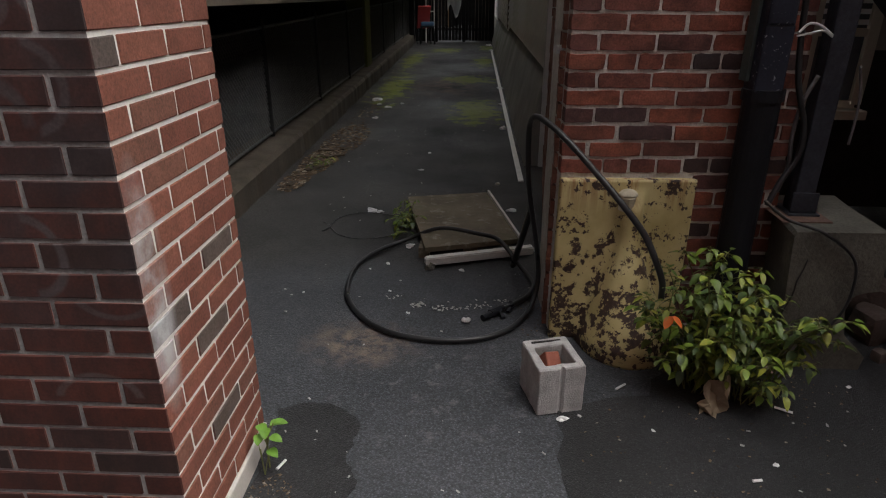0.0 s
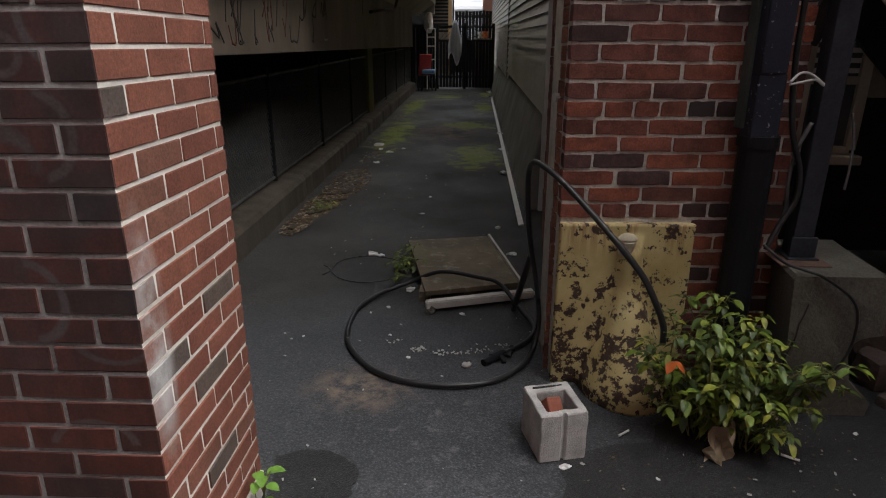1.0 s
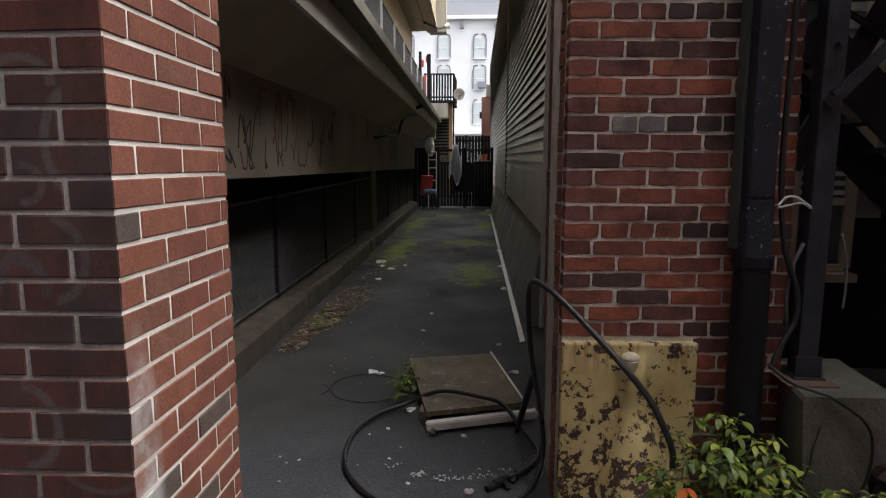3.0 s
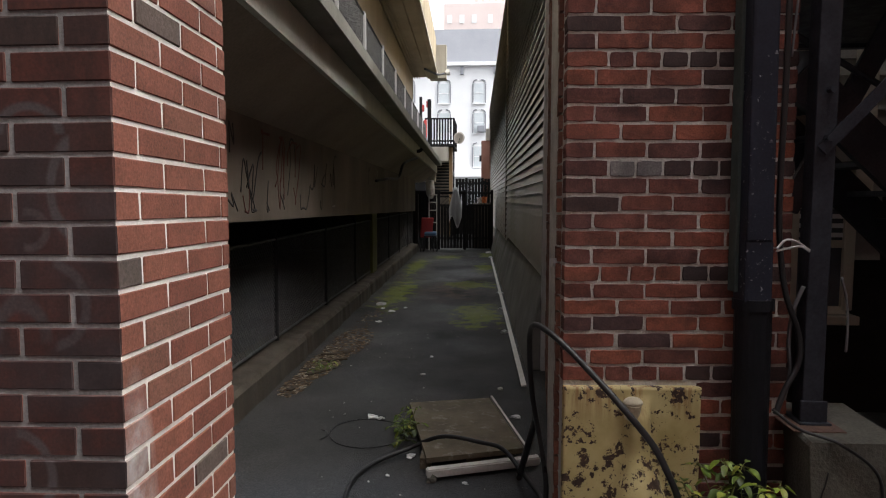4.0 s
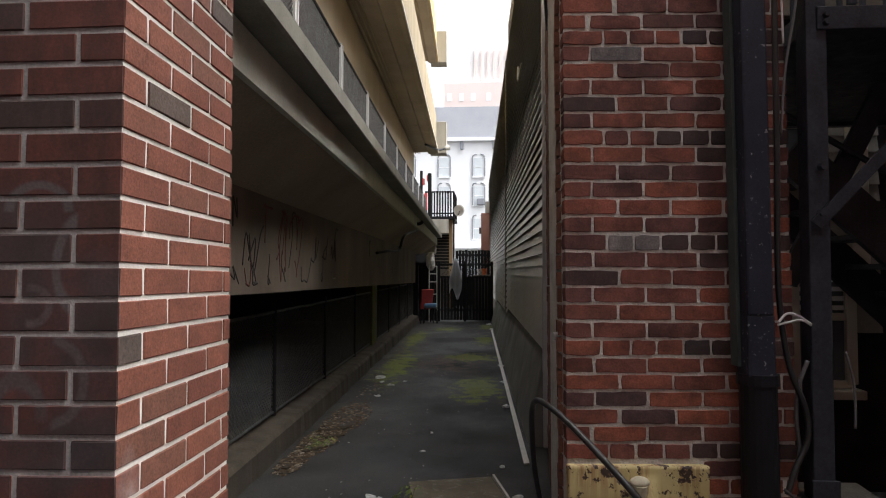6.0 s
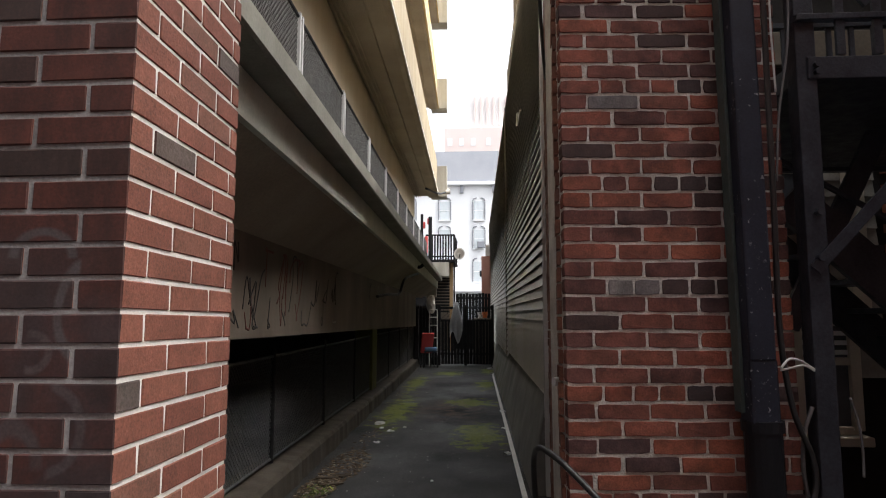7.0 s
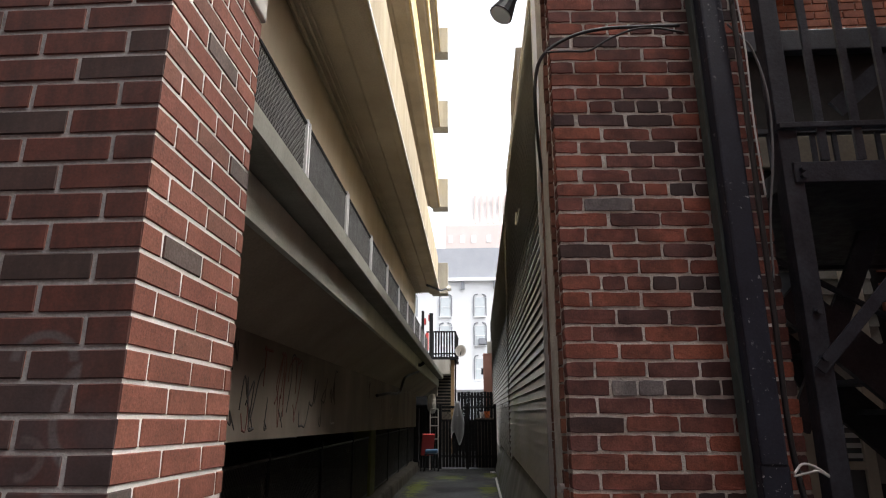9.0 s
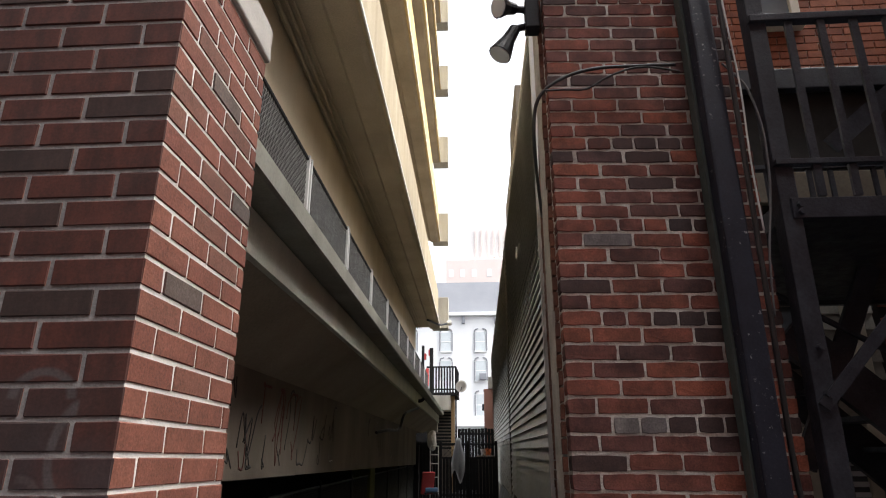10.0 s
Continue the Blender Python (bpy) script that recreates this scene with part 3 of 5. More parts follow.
# ---- yellow metal boot guard ----
def guard():
    g = thing("downspout_guard", "peeling yellow sheet-metal downspout boot, rusty and dented", "metal guard", pose(0.302, 2.452, 0, 0, 0, 3.2))
    k = Mat("peeling_yellow_paint", 0.6)
    f = k.mix(0.42, k.noise(11, 8, 0.7), k.noise(34, 6, 0.7))
    low = k.n.new("ShaderNodeMapRange")
    k.l.new(k.axis(2), low.inputs[0])
    for i, v in ((1, 0.1), (2, 0.6), (3, 0.045), (4, -0.012)):
        low.inputs[i].default_value = v
    peel = k.ramp(k.math("ADD", f, low.outputs[0]), (0.538, 0.0), (0.545, 1.0))
    paint = k.ramp(k.noise(5, 6, 0.6), (0.3, (0.40, 0.315, 0.13)), (0.7, (0.60, 0.51, 0.26)))
    streak = k.noise(1.0, 5, 0.6, k.stretch(38, 38, 2.0))
    top = k.n.new("ShaderNodeMapRange")
    k.l.new(k.axis(2), top.inputs[0])
    for i, v in ((1, 0.56), (2, 0.73), (3, 0.0), (4, 1.0)):
        top.inputs[i].default_value = v
    drip = k.math("MULTIPLY", top.outputs[0], k.ramp(streak, (0.48, 0.0), (0.6, 1.0)))
    rust = k.ramp(k.noise(60, 4), (0.3, (0.030, 0.018, 0.014)), (0.7, (0.075, 0.042, 0.030)))
    c = k.mix(peel, k.mix(k.math("MULTIPLY", drip, 0.8), paint, (0.22, 0.07, 0.02)), rust)
    h = k.math("SUBTRACT", k.math("MULTIPLY", k.noise(50, 4), 0.4), peel)
    mat = k.done(c, h, 0.6, 0.003)
    bm = bmesh.new()
    nx, nz, w, top_z = 56, 60, 0.535, 0.715
    rows = []
    for j in range(nz + 1):
        z = top_z * j / nz
        row = []
        for i in range(nx + 1):
            x = w * i / nx
            # a boot that swells towards the ground
            t = min(1.0, max(0.0, 1 - (z - 0.06) / 0.40))
            half = 0.048 + 0.150 * t ** 1.25
            reach = (0.045 + 0.205 * t ** 1.15)
            if z > 0.60:
                reach *= max(0.0, (0.68 - z) / 0.08)
            u = (x - 0.29 - 0.02 * t) / half
            bulge = math.sqrt(max(0.0, 1 - u * u)) if abs(u) < 1 else 0.0
            dent = 0.004 * noise.noise((x * 9, z * 9, 3))
            row.append(bm.verts.new((x, -0.018 - reach * bulge + dent, z)))
        rows.append(row)
    for a, b in zip(rows, rows[1:]):
        for i in range(nx):
            bm.faces.new((a[i], a[i + 1], b[i + 1], b[i])).smooth = True
    edge = [e for e in bm.edges if e.is_boundary]
    ext = bmesh.ops.extrude_edge_only(bm, edges=edge)
    for v in ext["geom"]:
        if isinstance(v, bmesh.types.BMVert):
            v.co.y = 0.02
    part("sheet", bm, mat, g)
    bm = bmesh.new()
    bmesh.ops.create_uvsphere(bm, u_segments=14, v_segments=10, radius=0.034)
    for v in bm.verts:
        v.co = Vector((v.co.x * 1.15, v.co.y * 0.8, v.co.z * (0.75 if v.co.z > 0 else 0.3)))
        v.co += Vector((0.262, -0.045, 0.662))
    for f in bm.faces:
        f.smooth = True
    rod(bm, (0.262, -0.03, 0.60), (0.262, -0.042, 0.66), 0.03, 12, 0.034)
    part("cap", bm, M["cap_paint"], g, "chipped cream cap")
    return g


M["cap_paint"] = mottled("chipped_cream_paint", (0.4, 0.36, 0.26), (0.62, 0.57, 0.44), 0.6, 40, 120, 0.4)
guard()


# ---- downspout ----
def downspout():
    d = thing("downspout", "scuffed black downspout with cast-iron lower pipe", "drain pipe", pose(1.003, 2.425, 0, -1.2, 0, 3.2))
    bm = bmesh.new()
    rod(bm, (0, -0.02, 0), (0, -0.02, 1.05), 0.066, 20)
    # Pipe and collar: weaker light near the ground is put into a darker black.
    part("lower_pipe", bm, M["black_metal"], d)
    bm = bmesh.new()
    rod(bm, (0, -0.02, 1.035), (0, -0.02, 1.075), 0.074, 20)
    part("collar", bm, M["black_metal"], d)
    part("middle_pipe", slab(-0.058, 0.046, -0.075, 0.03, 1.06, 1.30, 0.012), M["black_chipped"], d)
    part("upper_pipe", slab(-0.057, 0.040, -0.08, 0.03, 1.29, 4.6, 0.010), M["black_chipped"], d, "flat-sided black painted spout")
    part("backing_strip", slab(-0.072, -0.058, -0.02, 0.04, 1.1, 4.6, 0.002), M["green_metal"], d, "greenish metal flange")
    return d


M["green_metal"] = mottled("oxidised_green_paint", (0.03, 0.045, 0.042), (0.07, 0.09, 0.085), 0.6, 6, 90, 0.3)
downspout()


# ---- sided house along the lane ----
def siding_material():
    k = Mat("satin_siding_with_algae", 0.5)
    k.b.inputs["Specular IOR Level"].default_value = 0.8
    k.b.inputs["Coat Weight"].default_value, k.b.inputs["Coat Roughness"].default_value = 1.0, 0.42
    c = k.ramp(k.noise(1.2, 6, 0.6, k.stretch(1.0, 0.6, 1.0)), (0.3, (0.76, 0.745, 0.70)), (0.7, (0.87, 0.855, 0.82)))
    algae = k.math("MULTIPLY", k.ramp(k.noise(0.9, 5, 0.6), (0.42, 0.0), (0.62, 1.0)), k.blob(0.3, 12.5, 3.0, 6.5, 1.6, 2.6))
    c = k.mix(k.math("MINIMUM", k.math("MULTIPLY", algae, 0.9), 0.5), c, (0.26, 0.29, 0.06))
    old = k.math("MULTIPLY", k.blob(0.4, 12.0, 3.0, 5.5, 5.2, 2.6), k.ramp(k.noise(2.2, 7, 0.7, k.stretch(1, 1, 0.4)), (0.4, 0.0), (0.6, 1.6)))
    c = k.mix(k.math("MINIMUM", old, 0.45), c, (0.14, 0.115, 0.09))
    grime = k.ramp(k.noise(5, 6, 0.65, k.stretch(1, 1, 0.3)), (0.35, 0.84), (0.65, 1.0))
    return k.done(k.mix(1.0, c, grime, "MULTIPLY"), k.noise(40, 3), 0.08, 0.002)


M["siding"] = siding_material()
M["siding_old"] = mottled("weathered_grey_brown_siding", (0.36, 0.33, 0.27), (0.62, 0.585, 0.50), 0.32, 2.2, 50, 0.3, streak=True)
k = Mat("parged_mossy_skirt", 0.85)
c = k.ramp(k.noise(1.8, 6, 0.6), (0.3, (0.17, 0.168, 0.16)), (0.7, (0.33, 0.325, 0.305)))
green = k.math("MULTIPLY", k.ramp(k.noise(3, 6, 0.7), (0.45, 0.0), (0.65, 0.9)), k.blob(0.3, 15, 4, 5))
c = k.mix(green, c, (0.12, 0.14, 0.03))
M["skirt"] = k.done(c, k.noise(60, 4), 0.4, 0.004)


def sided_house():
    h = thing("sided_house", "long house wall in pale grimy lap siding over a parged skirt", "house", ALLEY)
    x, y0, y1, eave, lap, turn = 0.57, 5.25, 29.0, 5.55, 0.1016, 12.0
    part("wall", slab(x + 0.03, x + 4.0, y0, y1, 0, eave), M["wood_dark"], h)

    def foot(y):
        return 0.80 - (y - y0) * 0.017

    n = 0
    z = 0.795 - 2 * lap
    while z < eave:
        # a thin lip over a hollow, so that each board shades the one below
        prof = [(x - 0.020, z), (x + 0.010, z + lap), (x + 0.03, z + lap), (x + 0.03, z + 0.085), (x + 0.008, z + 0.078), (x - 0.016, z + 0.004)]
        # laps low down begin only where the skirt has fallen away
        start = y0 + 0.03 if z >= 0.79 else y0 + (0.80 - z) / 0.017
        for a, b, mat in ((start, turn, "siding"), (max(start, turn + 0.03), y1, "siding_old")):
            if b - a > 0.4:
                part("lap_board", prism(prof, a, b, "y"), M[mat], h)
        z += lap
        n += 1
    # skirt, bulging out towards the ground
    bm = bmesh.new()
    rows = []
    ny = 60
    for j in range(ny + 1):
        y = y0 + (18.6 - y0) * j / ny
        top = foot(y)
        row = []
        for i in range(9):
            t = i / 8
            bulge = 0.17 * t ** 0.8 + 0.012 * noise.noise((y * 0.5, t * 1.0, 1.0)) * min(1.0, t * 2)
            row.append(bm.verts.new((x + 0.02 - bulge, y, top * (1 - t))))
        rows.append(row)
    for a, b in zip(rows, rows[1:]):
        for i in range(8):
            bm.faces.new((a[i], b[i], b[i + 1], a[i + 1])).smooth = True
    bm.faces.new([*rows[0], bm.verts.new((x + 0.03, y0, 0)), bm.verts.new((x + 0.03, y0, foot(y0)))])
    part("skirt", bm, M["skirt"], h, "bulging parged concrete skirt with moss")
    part("corner_trim", slab(x - 0.030, x + 0.045, y0 - 0.03, y0 + 0.03, 0.0, eave, 0.004), M["aluminium"], h, "dull aluminium corner trim")
    part("joint_strip", slab(x - 0.024, x + 0.02, turn - 0.01, turn + 0.04, 0.70, eave, 0.004), M["wood_dark"], h, "weathered joint strip")
    part("fascia", slab(x - 0.03, x + 0.02, y0 + 0.2, 9.4, eave, eave + 0.05, 0.004), M["plastic_white"], h, "white drip edge")
    # boarded upper wall behind the eave, stepping down along the lane
    steps = [(8.4, 10.0, 6.9), (10.0, 12.2, 6.35), (12.2, 14.4, 6.0), (14.4, 17.0, 5.65)]
    for a, b, z in steps:
        part("upper_boarding", slab(x + 0.05, x + 3.9, a, b, eave - 0.1, z, 0.01), M["wood_dark"], h, "weathered dark boarding")
    bm = tube([(x - 0.02, 8.3, 4.2), (x - 0.03, 8.2, 4.0), (x - 0.02, 7.7, 4.05)], 0.012, 6)
    part("wire", bm, M["plastic_white"], h, "loose white cable loop")
    return h


sided_house()
thing("edging_strip", "white perforated plastic strip lying along the wall foot", "plastic strip", ALLEY, bm=prism([(0.345, 0.004), (0.385, 0.004), (0.385, 0.02), (0.345, 0.014)], 4.75, 15.4, "y"), material=M["plastic_white"])


# ---- garage and balcony building ----
def wire_panel(w, h, pitch, r=0.0022):
    """A diagonal wire mesh, w by h, in the plane x = 0."""
    bm = bmesh.new()
    n = int((w + h) / pitch)
    for s in (1, -1):
        for i in range(1, n):
            c = i * pitch
            a, b = (min(c, w), max(0.0, c - w)), (max(0.0, c - h), min(c, h))
            if s < 0:
                a, b = (w - a[0], a[1]), (w - b[0], b[1])
            p, q = Vector((0, a[0], a[1])), Vector((0, b[0], b[1]))
            d = Vector((0, q.z - p.z, p.y - q.y)).normalized() * r
            x = Vector((r * s, 0, 0))
            v = [bm.verts.new(t) for t in (p + d + x, p - d + x, q - d + x, q + d + x, p - x, q - x)]
            bm.faces.new(v[:4])
            bm.faces.new((v[0], v[3], v[5], v[4]))
            bm.faces.new((v[1], v[4], v[5], v[2]))
    return bm


k = Mat("tagged_concrete_panel", 0.9)
c = k.ramp(k.noise(1.0, 6, 0.6, k.stretch(2, 1.4, 0.5)), (0.3, (0.12, 0.098, 0.075)), (0.7, (0.25, 0.21, 0.165)))
c = k.mix(k.ramp(k.noise(2.0, 4), (0.5, 0.0), (0.7, 0.35)), c, (0.17, 0.15, 0.125))
M["panel"] = k.done(c, k.noise(50, 4), 0.35, 0.004)


def garage():
    g = thing("apartment_building", "grey concrete apartment block with stacked balconies over a screened garage", "building", LEFT)
    end, start = 18.3, 1.86
    # hanging spandrel with its lower edge falling slightly
    bm = bmesh.new()
    v = [bm.verts.new(p) for p in ((-1.35, start, 1.335), (-1.35, 16.0, 1.16), (-1.35, 16.0, 1.96), (-1.35, start, 1.95), (-1.6, start, 1.335), (-1.6, 16.0, 1.16), (-1.6, 16.0, 1.96), (-1.6, start, 1.95))]
    for f in ((0, 1, 2, 3), (4, 7, 6, 5), (0, 4, 5, 1), (1, 5, 6, 2), (3, 2, 6, 7), (0, 3, 7, 4)):
        bm.faces.new([v[i] for i in f])
    panel = part("spandrel", bm, M["panel"], g, "stained concrete spandrel with faded graffiti")
    # faded scrawl: thin strokes of old spray paint
    r = random.Random(11)
    for tone, count, lo, hi in (("spray_dark", 15, 3.3, 8.6), ("spray_red", 9, 3.2, 5.0), ("spray_pale", 5, 6.0, 11.0)):
        for i in range(count):
            y = r.uniform(lo, hi)
            z = r.uniform(1.42, 1.72)
            pts = [(-1.346, y, z)]
            for s in range(4):
                y += r.uniform(-0.04, 0.13)
                z = min(1.88, max(1.38, z + r.uniform(-0.28, 0.28)))
                pts.append((-1.346, y, z))
            bm = tube(pts, 0.009, 4, 6)
            for w in bm.verts:
                w.co.x = -1.3485 + (w.co.x + 1.346) * 0.25
            part("scrawl", bm, M[tone], panel)
    # haunch between spandrel and edge beam, then the beam itself
    part("haunch", prism([(-1.35, 1.95), (-0.93, 2.25), (-0.93, 2.42), (-1.6, 2.42), (-1.6, 1.95)], start, end - 0.2, "y"), M["soffit"], g, "dark sloping soffit")
    part("edge_beam", prism([(-0.935, 2.235), (-0.90, 2.235), (-0.90, 2.43), (-0.935, 2.43)], start, end, "y"), M["beam"], g, "grey-green weathered concrete beam")
    part("balcony_slab", prism([(-1.7, 2.425), (-0.78, 2.445), (-0.765, 2.455), (-0.765, 2.55), (-1.7, 2.55)], start, end, "y"), M["ledge"], g, "rain-darkened concrete ledge")
    part("beam_end", slab(-1.35, -0.93, end - 0.19, end + 0.1, 1.98, 2.42), M["concrete"], g)
    # upper balconies; above the first, light is put into the panels' yellow
    for i in range(5):
        z = 4.98 + 2.74 * i
        part("balcony_slab", prism([(-1.75, z + 0.02), (-1.2, z + 0.02), (-1.16, z - 0.03), (-0.96, z - 0.03), (-0.90, z), (-0.90, z + 0.13), (-1.75, z + 0.2)], start, end, "y"), M["soffit"], g, "brown-stained concrete balcony slab")
        part("edge_beam", slab(-0.905, -0.875, start, end, z - 0.01, z + 0.14, 0.004), M["parapet" if i == 0 else "lit_yellow_panel"], g)
        part("drip_strip", slab(-0.875, -0.862, start, end, z - 0.012, z + 0.03), M["plastic_white"], g, "pale drip strip")
        part("end_wing", slab(-1.12, -0.63, end + 0.02, end + 0.5, z, z + 0.95, 0.01), M["concrete"], g, "pale concrete end block")
        part("parapet", slab(-1.0, -0.93, start, end, z + 0.2, z + 1.1, 0.006), M["parapet" if i == 0 else "lit_yellow_panel"], g, "stained parapet panel")
    part("wall", slab(-5.0, -1.6, start, end, 2.5, 17.4), M["stucco"], g, "beige rendered wall")
    for i, (dx, r2) in enumerate(((0.06, 0.02), (0.13, 0.016), (0.19, 0.012))):
        bm = bmesh.new()
        rod(bm, (-1.6 + dx, start, 4.955), (-1.6 + dx, end - 0.1, 4.955), r2, 8)
        part("conduit", bm, M["soffit"], g, "painted conduit run")
    # screen on the balcony edge
    y = 2.75
    made, frame_mesh = None, None
    while y < 17.5:
        made = made or mesh_of(wire_panel(1.52, 1.02, 0.042, 0.0045), M["wire_dark"], "screen")
        part("screen", made, None, g, m=Matrix.Translation((-1.25, y + 0.04, 2.62)))["kind"] = "stuff"
        for dy in (0.0, 0.05):
            part("rail_post", slab(-1.275, -1.225, y - 0.045 + dy * 1.4, y - 0.02 + dy * 1.4, 2.55, 3.66, 0.003), M["aluminium"], g, "galvanised post")
        y += 1.59
    for z in (2.6, 3.63):
        bm = bmesh.new()
        rod(bm, (-1.25, start, z), (-1.25, 17.6, z), 0.018, 8)
        part("rail", bm, M["wire"], g)
    # lower garage: far wall and ceiling, their shade put into a near-black colour
    part("garage_wall", slab(-5.0, -4.9, start, end, 0, 2.4), M["void"], g, "garage wall coloured near black for deep shade")
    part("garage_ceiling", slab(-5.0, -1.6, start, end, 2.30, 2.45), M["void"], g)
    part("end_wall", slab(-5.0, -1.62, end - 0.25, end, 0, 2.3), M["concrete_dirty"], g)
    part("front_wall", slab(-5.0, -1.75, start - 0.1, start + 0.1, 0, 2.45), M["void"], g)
    part("pillar", slab(-1.9, -1.60, 10.4, 10.9, 0.2, 1.3, 0.01), M["concrete_mossy"], g, "algae-stained concrete column")
    # stub pipe with a bent end under the beam
    bm = tube([(-1.33, 9.0, 1.72), (-1.2, 9.3, 1.76), (-1.12, 10.0, 1.8), (-1.05, 10.1, 2.02), (-0.98, 10.6, 2.12), (-0.9, 11.0, 2.18)], 0.022, 8)
    part("drain_pipe", bm, M["rubber"], g, "bent black drain pipe")
    bm = tube([(-0.93, 11.0, 2.3), (-0.85, 10.95, 2.3), (-0.80, 10.95, 2.34)], 0.03, 8)
    part("spigot", bm, M["wire"], g)
    # flood lamp on the corner of the second balcony
    lamp = part("flood_lamp", tube([(-1.15, end - 1.6, 4.9), (-0.85, end - 0.6, 4.96), (-0.66, end - 0.25, 5.06)], 0.03, 6), M["black_iron"], g, "small outdoor lamp on an arm")
    bm = bmesh.new()
    rod(bm, (-0.66, end - 0.25, 5.06), (-0.56, end - 0.2, 5.1), 0.06, 10, 0.09)
    part("lamp_head", bm, M["plastic_white"], lamp)
    return g


M["spray_red"] = mottled("old_red_spray_paint", (0.13, 0.045, 0.035), (0.19, 0.085, 0.065), 0.8, 8, 60, 0.1)
M["spray_pale"] = mottled("old_pale_spray_paint", (0.26, 0.25, 0.22), (0.34, 0.32, 0.28), 0.8, 8, 60, 0.1)
M["wire_dark"] = mottled("dark_screen_wire", (0.045, 0.045, 0.045), (0.10, 0.10, 0.10), 0.6, 8, 80, 0.1)
M["concrete_mossy"] = mottled("algae_green_concrete", (0.10, 0.105, 0.03), (0.2, 0.195, 0.07), 0.9, 3, 60, 0.4)
garage()


# ---- kerb and wire fence ----
def kerb():
    k = thing("kerb", "chipped dirty concrete kerb under the wire fence", "kerb", KERB, kind="structure")
    bm = bmesh.new()
    n = 160
    rows = []
    for j in range(n + 1):
        y = 2.0 + 15.8 * j / n
        w = 0.022 * noise.noise((y * 2.1, 0, 4)) + 0.018 * noise.noise((y * 6.3, 2, 4))
        rows.append([bm.verts.new(p) for p in ((-1.515 + w, y, 0), (-1.52 + w * 1.3, y, 0.165 + w), (-1.545 + w, y, 0.20 + w * 0.6), (-1.86, y, 0.215), (-1.86, y, 0))])
    for a, b in zip(rows, rows[1:]):
        for i in range(4):
            bm.faces.new((a[i], b[i], b[i + 1], a[i + 1]))
    bm.faces.new(rows[0])
    bm.faces.new(rows[-1][::-1])
    bmesh.ops.recalc_face_normals(bm, faces=bm.faces[:])
    part("kerb_stone", bm, M["kerb"], k)
    return k


kerb()


def wire_fence():
    f = thing("wire_fence", "dark wire mesh fence standing on the kerb", "fence", KERB)
    me = None
    y = 3.5
    while y < 16.5:
        me = me or mesh_of(wire_panel(1.78, 0.86, 0.05, 0.0026), M["wire_dark"], "mesh_panel")
        part("mesh_panel", me, None, f, m=Matrix.Translation((-1.72, y + 0.03, 0.23)))["kind"] = "stuff"
        bm = bmesh.new()
        rod(bm, (-1.72, y, 0.2), (-1.72, y, 1.16), 0.022, 10)
        part("post", bm, M["wire"], f)
        y += 1.84
    for z in (0.24, 1.1):
        bm = bmesh.new()
        rod(bm, (-1.72, 2.2, z), (-1.72, 16.6, z), 0.013, 8)
        part("rail", bm, M["wire_dark"], f)
    return f


wire_fence()


# ---- black gate and what stands round it ----
def gate():
    g = thing("gate", "black board gate with a lattice top closing the lane", "gate", pose(-1.36, 18.05, 0))
    w = 1.58
    for x in (0.02, 0.78, w - 0.02):
        part("post", slab(x - 0.04, x + 0.04, -0.03, 0.05, 0, 1.74, 0.006), M["fence"], g)
    x = 0.075
    while x < w - 0.08:
        part("board", slab(x, x + rng.uniform(0.078, 0.086), 0, 0.02, 0.04, 1.30, 0.003), M["fence"], g)
        x += 0.0915
    for z in (0.3, 1.26, 1.62):
        part("rail", slab(0.05, w - 0.05, 0.018, 0.055, z, z + 0.06, 0.004), M["fence"], g)
    part("top_rail", slab(0.0, w, -0.02, 0.04, 1.665, 1.69, 0.004), M["wire"], g)
    bm = bmesh.new()
    for s in (1, -1):
        x = -0.3
        while x < w + 0.3:
            a, b = Vector((x, 0.01 + 0.006 * s, 1.31)), Vector((x + s * 0.32, 0.01 + 0.006 * s, 1.63))
            if 0.03 < a.x < w - 0.03 and 0.03 < b.x < w - 0.03:
                bar(bm, a, b, 0.035, 0.008)
            x += 0.12
    part("lattice", bm, M["fence"], g)
    return g


gate()
# Boards added in place of the dark clutter left of the gate.
f = thing("fence", "black boards added to fill the dark gap beside the gate", "fence", pose(-2.3, 18.25, 0))
x = 0.0
while x < 0.9:
    part("board", slab(x, x + 0.085, 0, 0.02, 0, 1.72 + rng.uniform(-0.01, 0.01), 0.003), M["fence"], f)
    x += 0.09
part("rail", slab(0, 0.92, 0.02, 0.05, 1.5, 1.58), M["fence"], f)
bm = bmesh.new()
rows = []
for j in range(13):
    t = j / 12
    half = 0.05 + 0.16 * min(1, t * 1.6) - 0.03 * t
    rows.append([bm.verts.new((-0.85 + half * (i / 8 - 0.5) * 2, 17.98 - 0.03 * math.sin(i * 2.1 + t * 2) * (0.3 + t), 1.82 - (1.02 - 0.18 * math.sin(i * 0.9)) * t)) for i in range(9)])
for a, b in zip(rows, rows[1:]):
    for i in range(8):
        bm.faces.new((a[i], a[i + 1], b[i + 1], b[i])).smooth = True
bmesh.ops.solidify(bm, geom=bm.faces[:], thickness=0.008)
thing("cloth", "grey cloth hanging over the black gate", "cloth", bm=bm, material=M["cloth_grey"])


def pot(x, y, z, s, name, label, mat):
    bm = bmesh.new()
    rod(bm, (x, y, z), (x, y, z + s), s * 0.35, 12, s * 0.5)
    thing(name, label, "pot", bm=bm, material=mat)


bm = slab(-0.35, 0.2, 18.5, 18.9, 0, 1.36, 0.02)
thing("storage_box", "pale weathered storage box behind the gate", "box", bm=bm, material=M["wood_dark"])
pot(-0.02, 18.6, 1.36, 0.18, "flower_pot", "orange plastic flower pot behind the lattice", M["orange"])
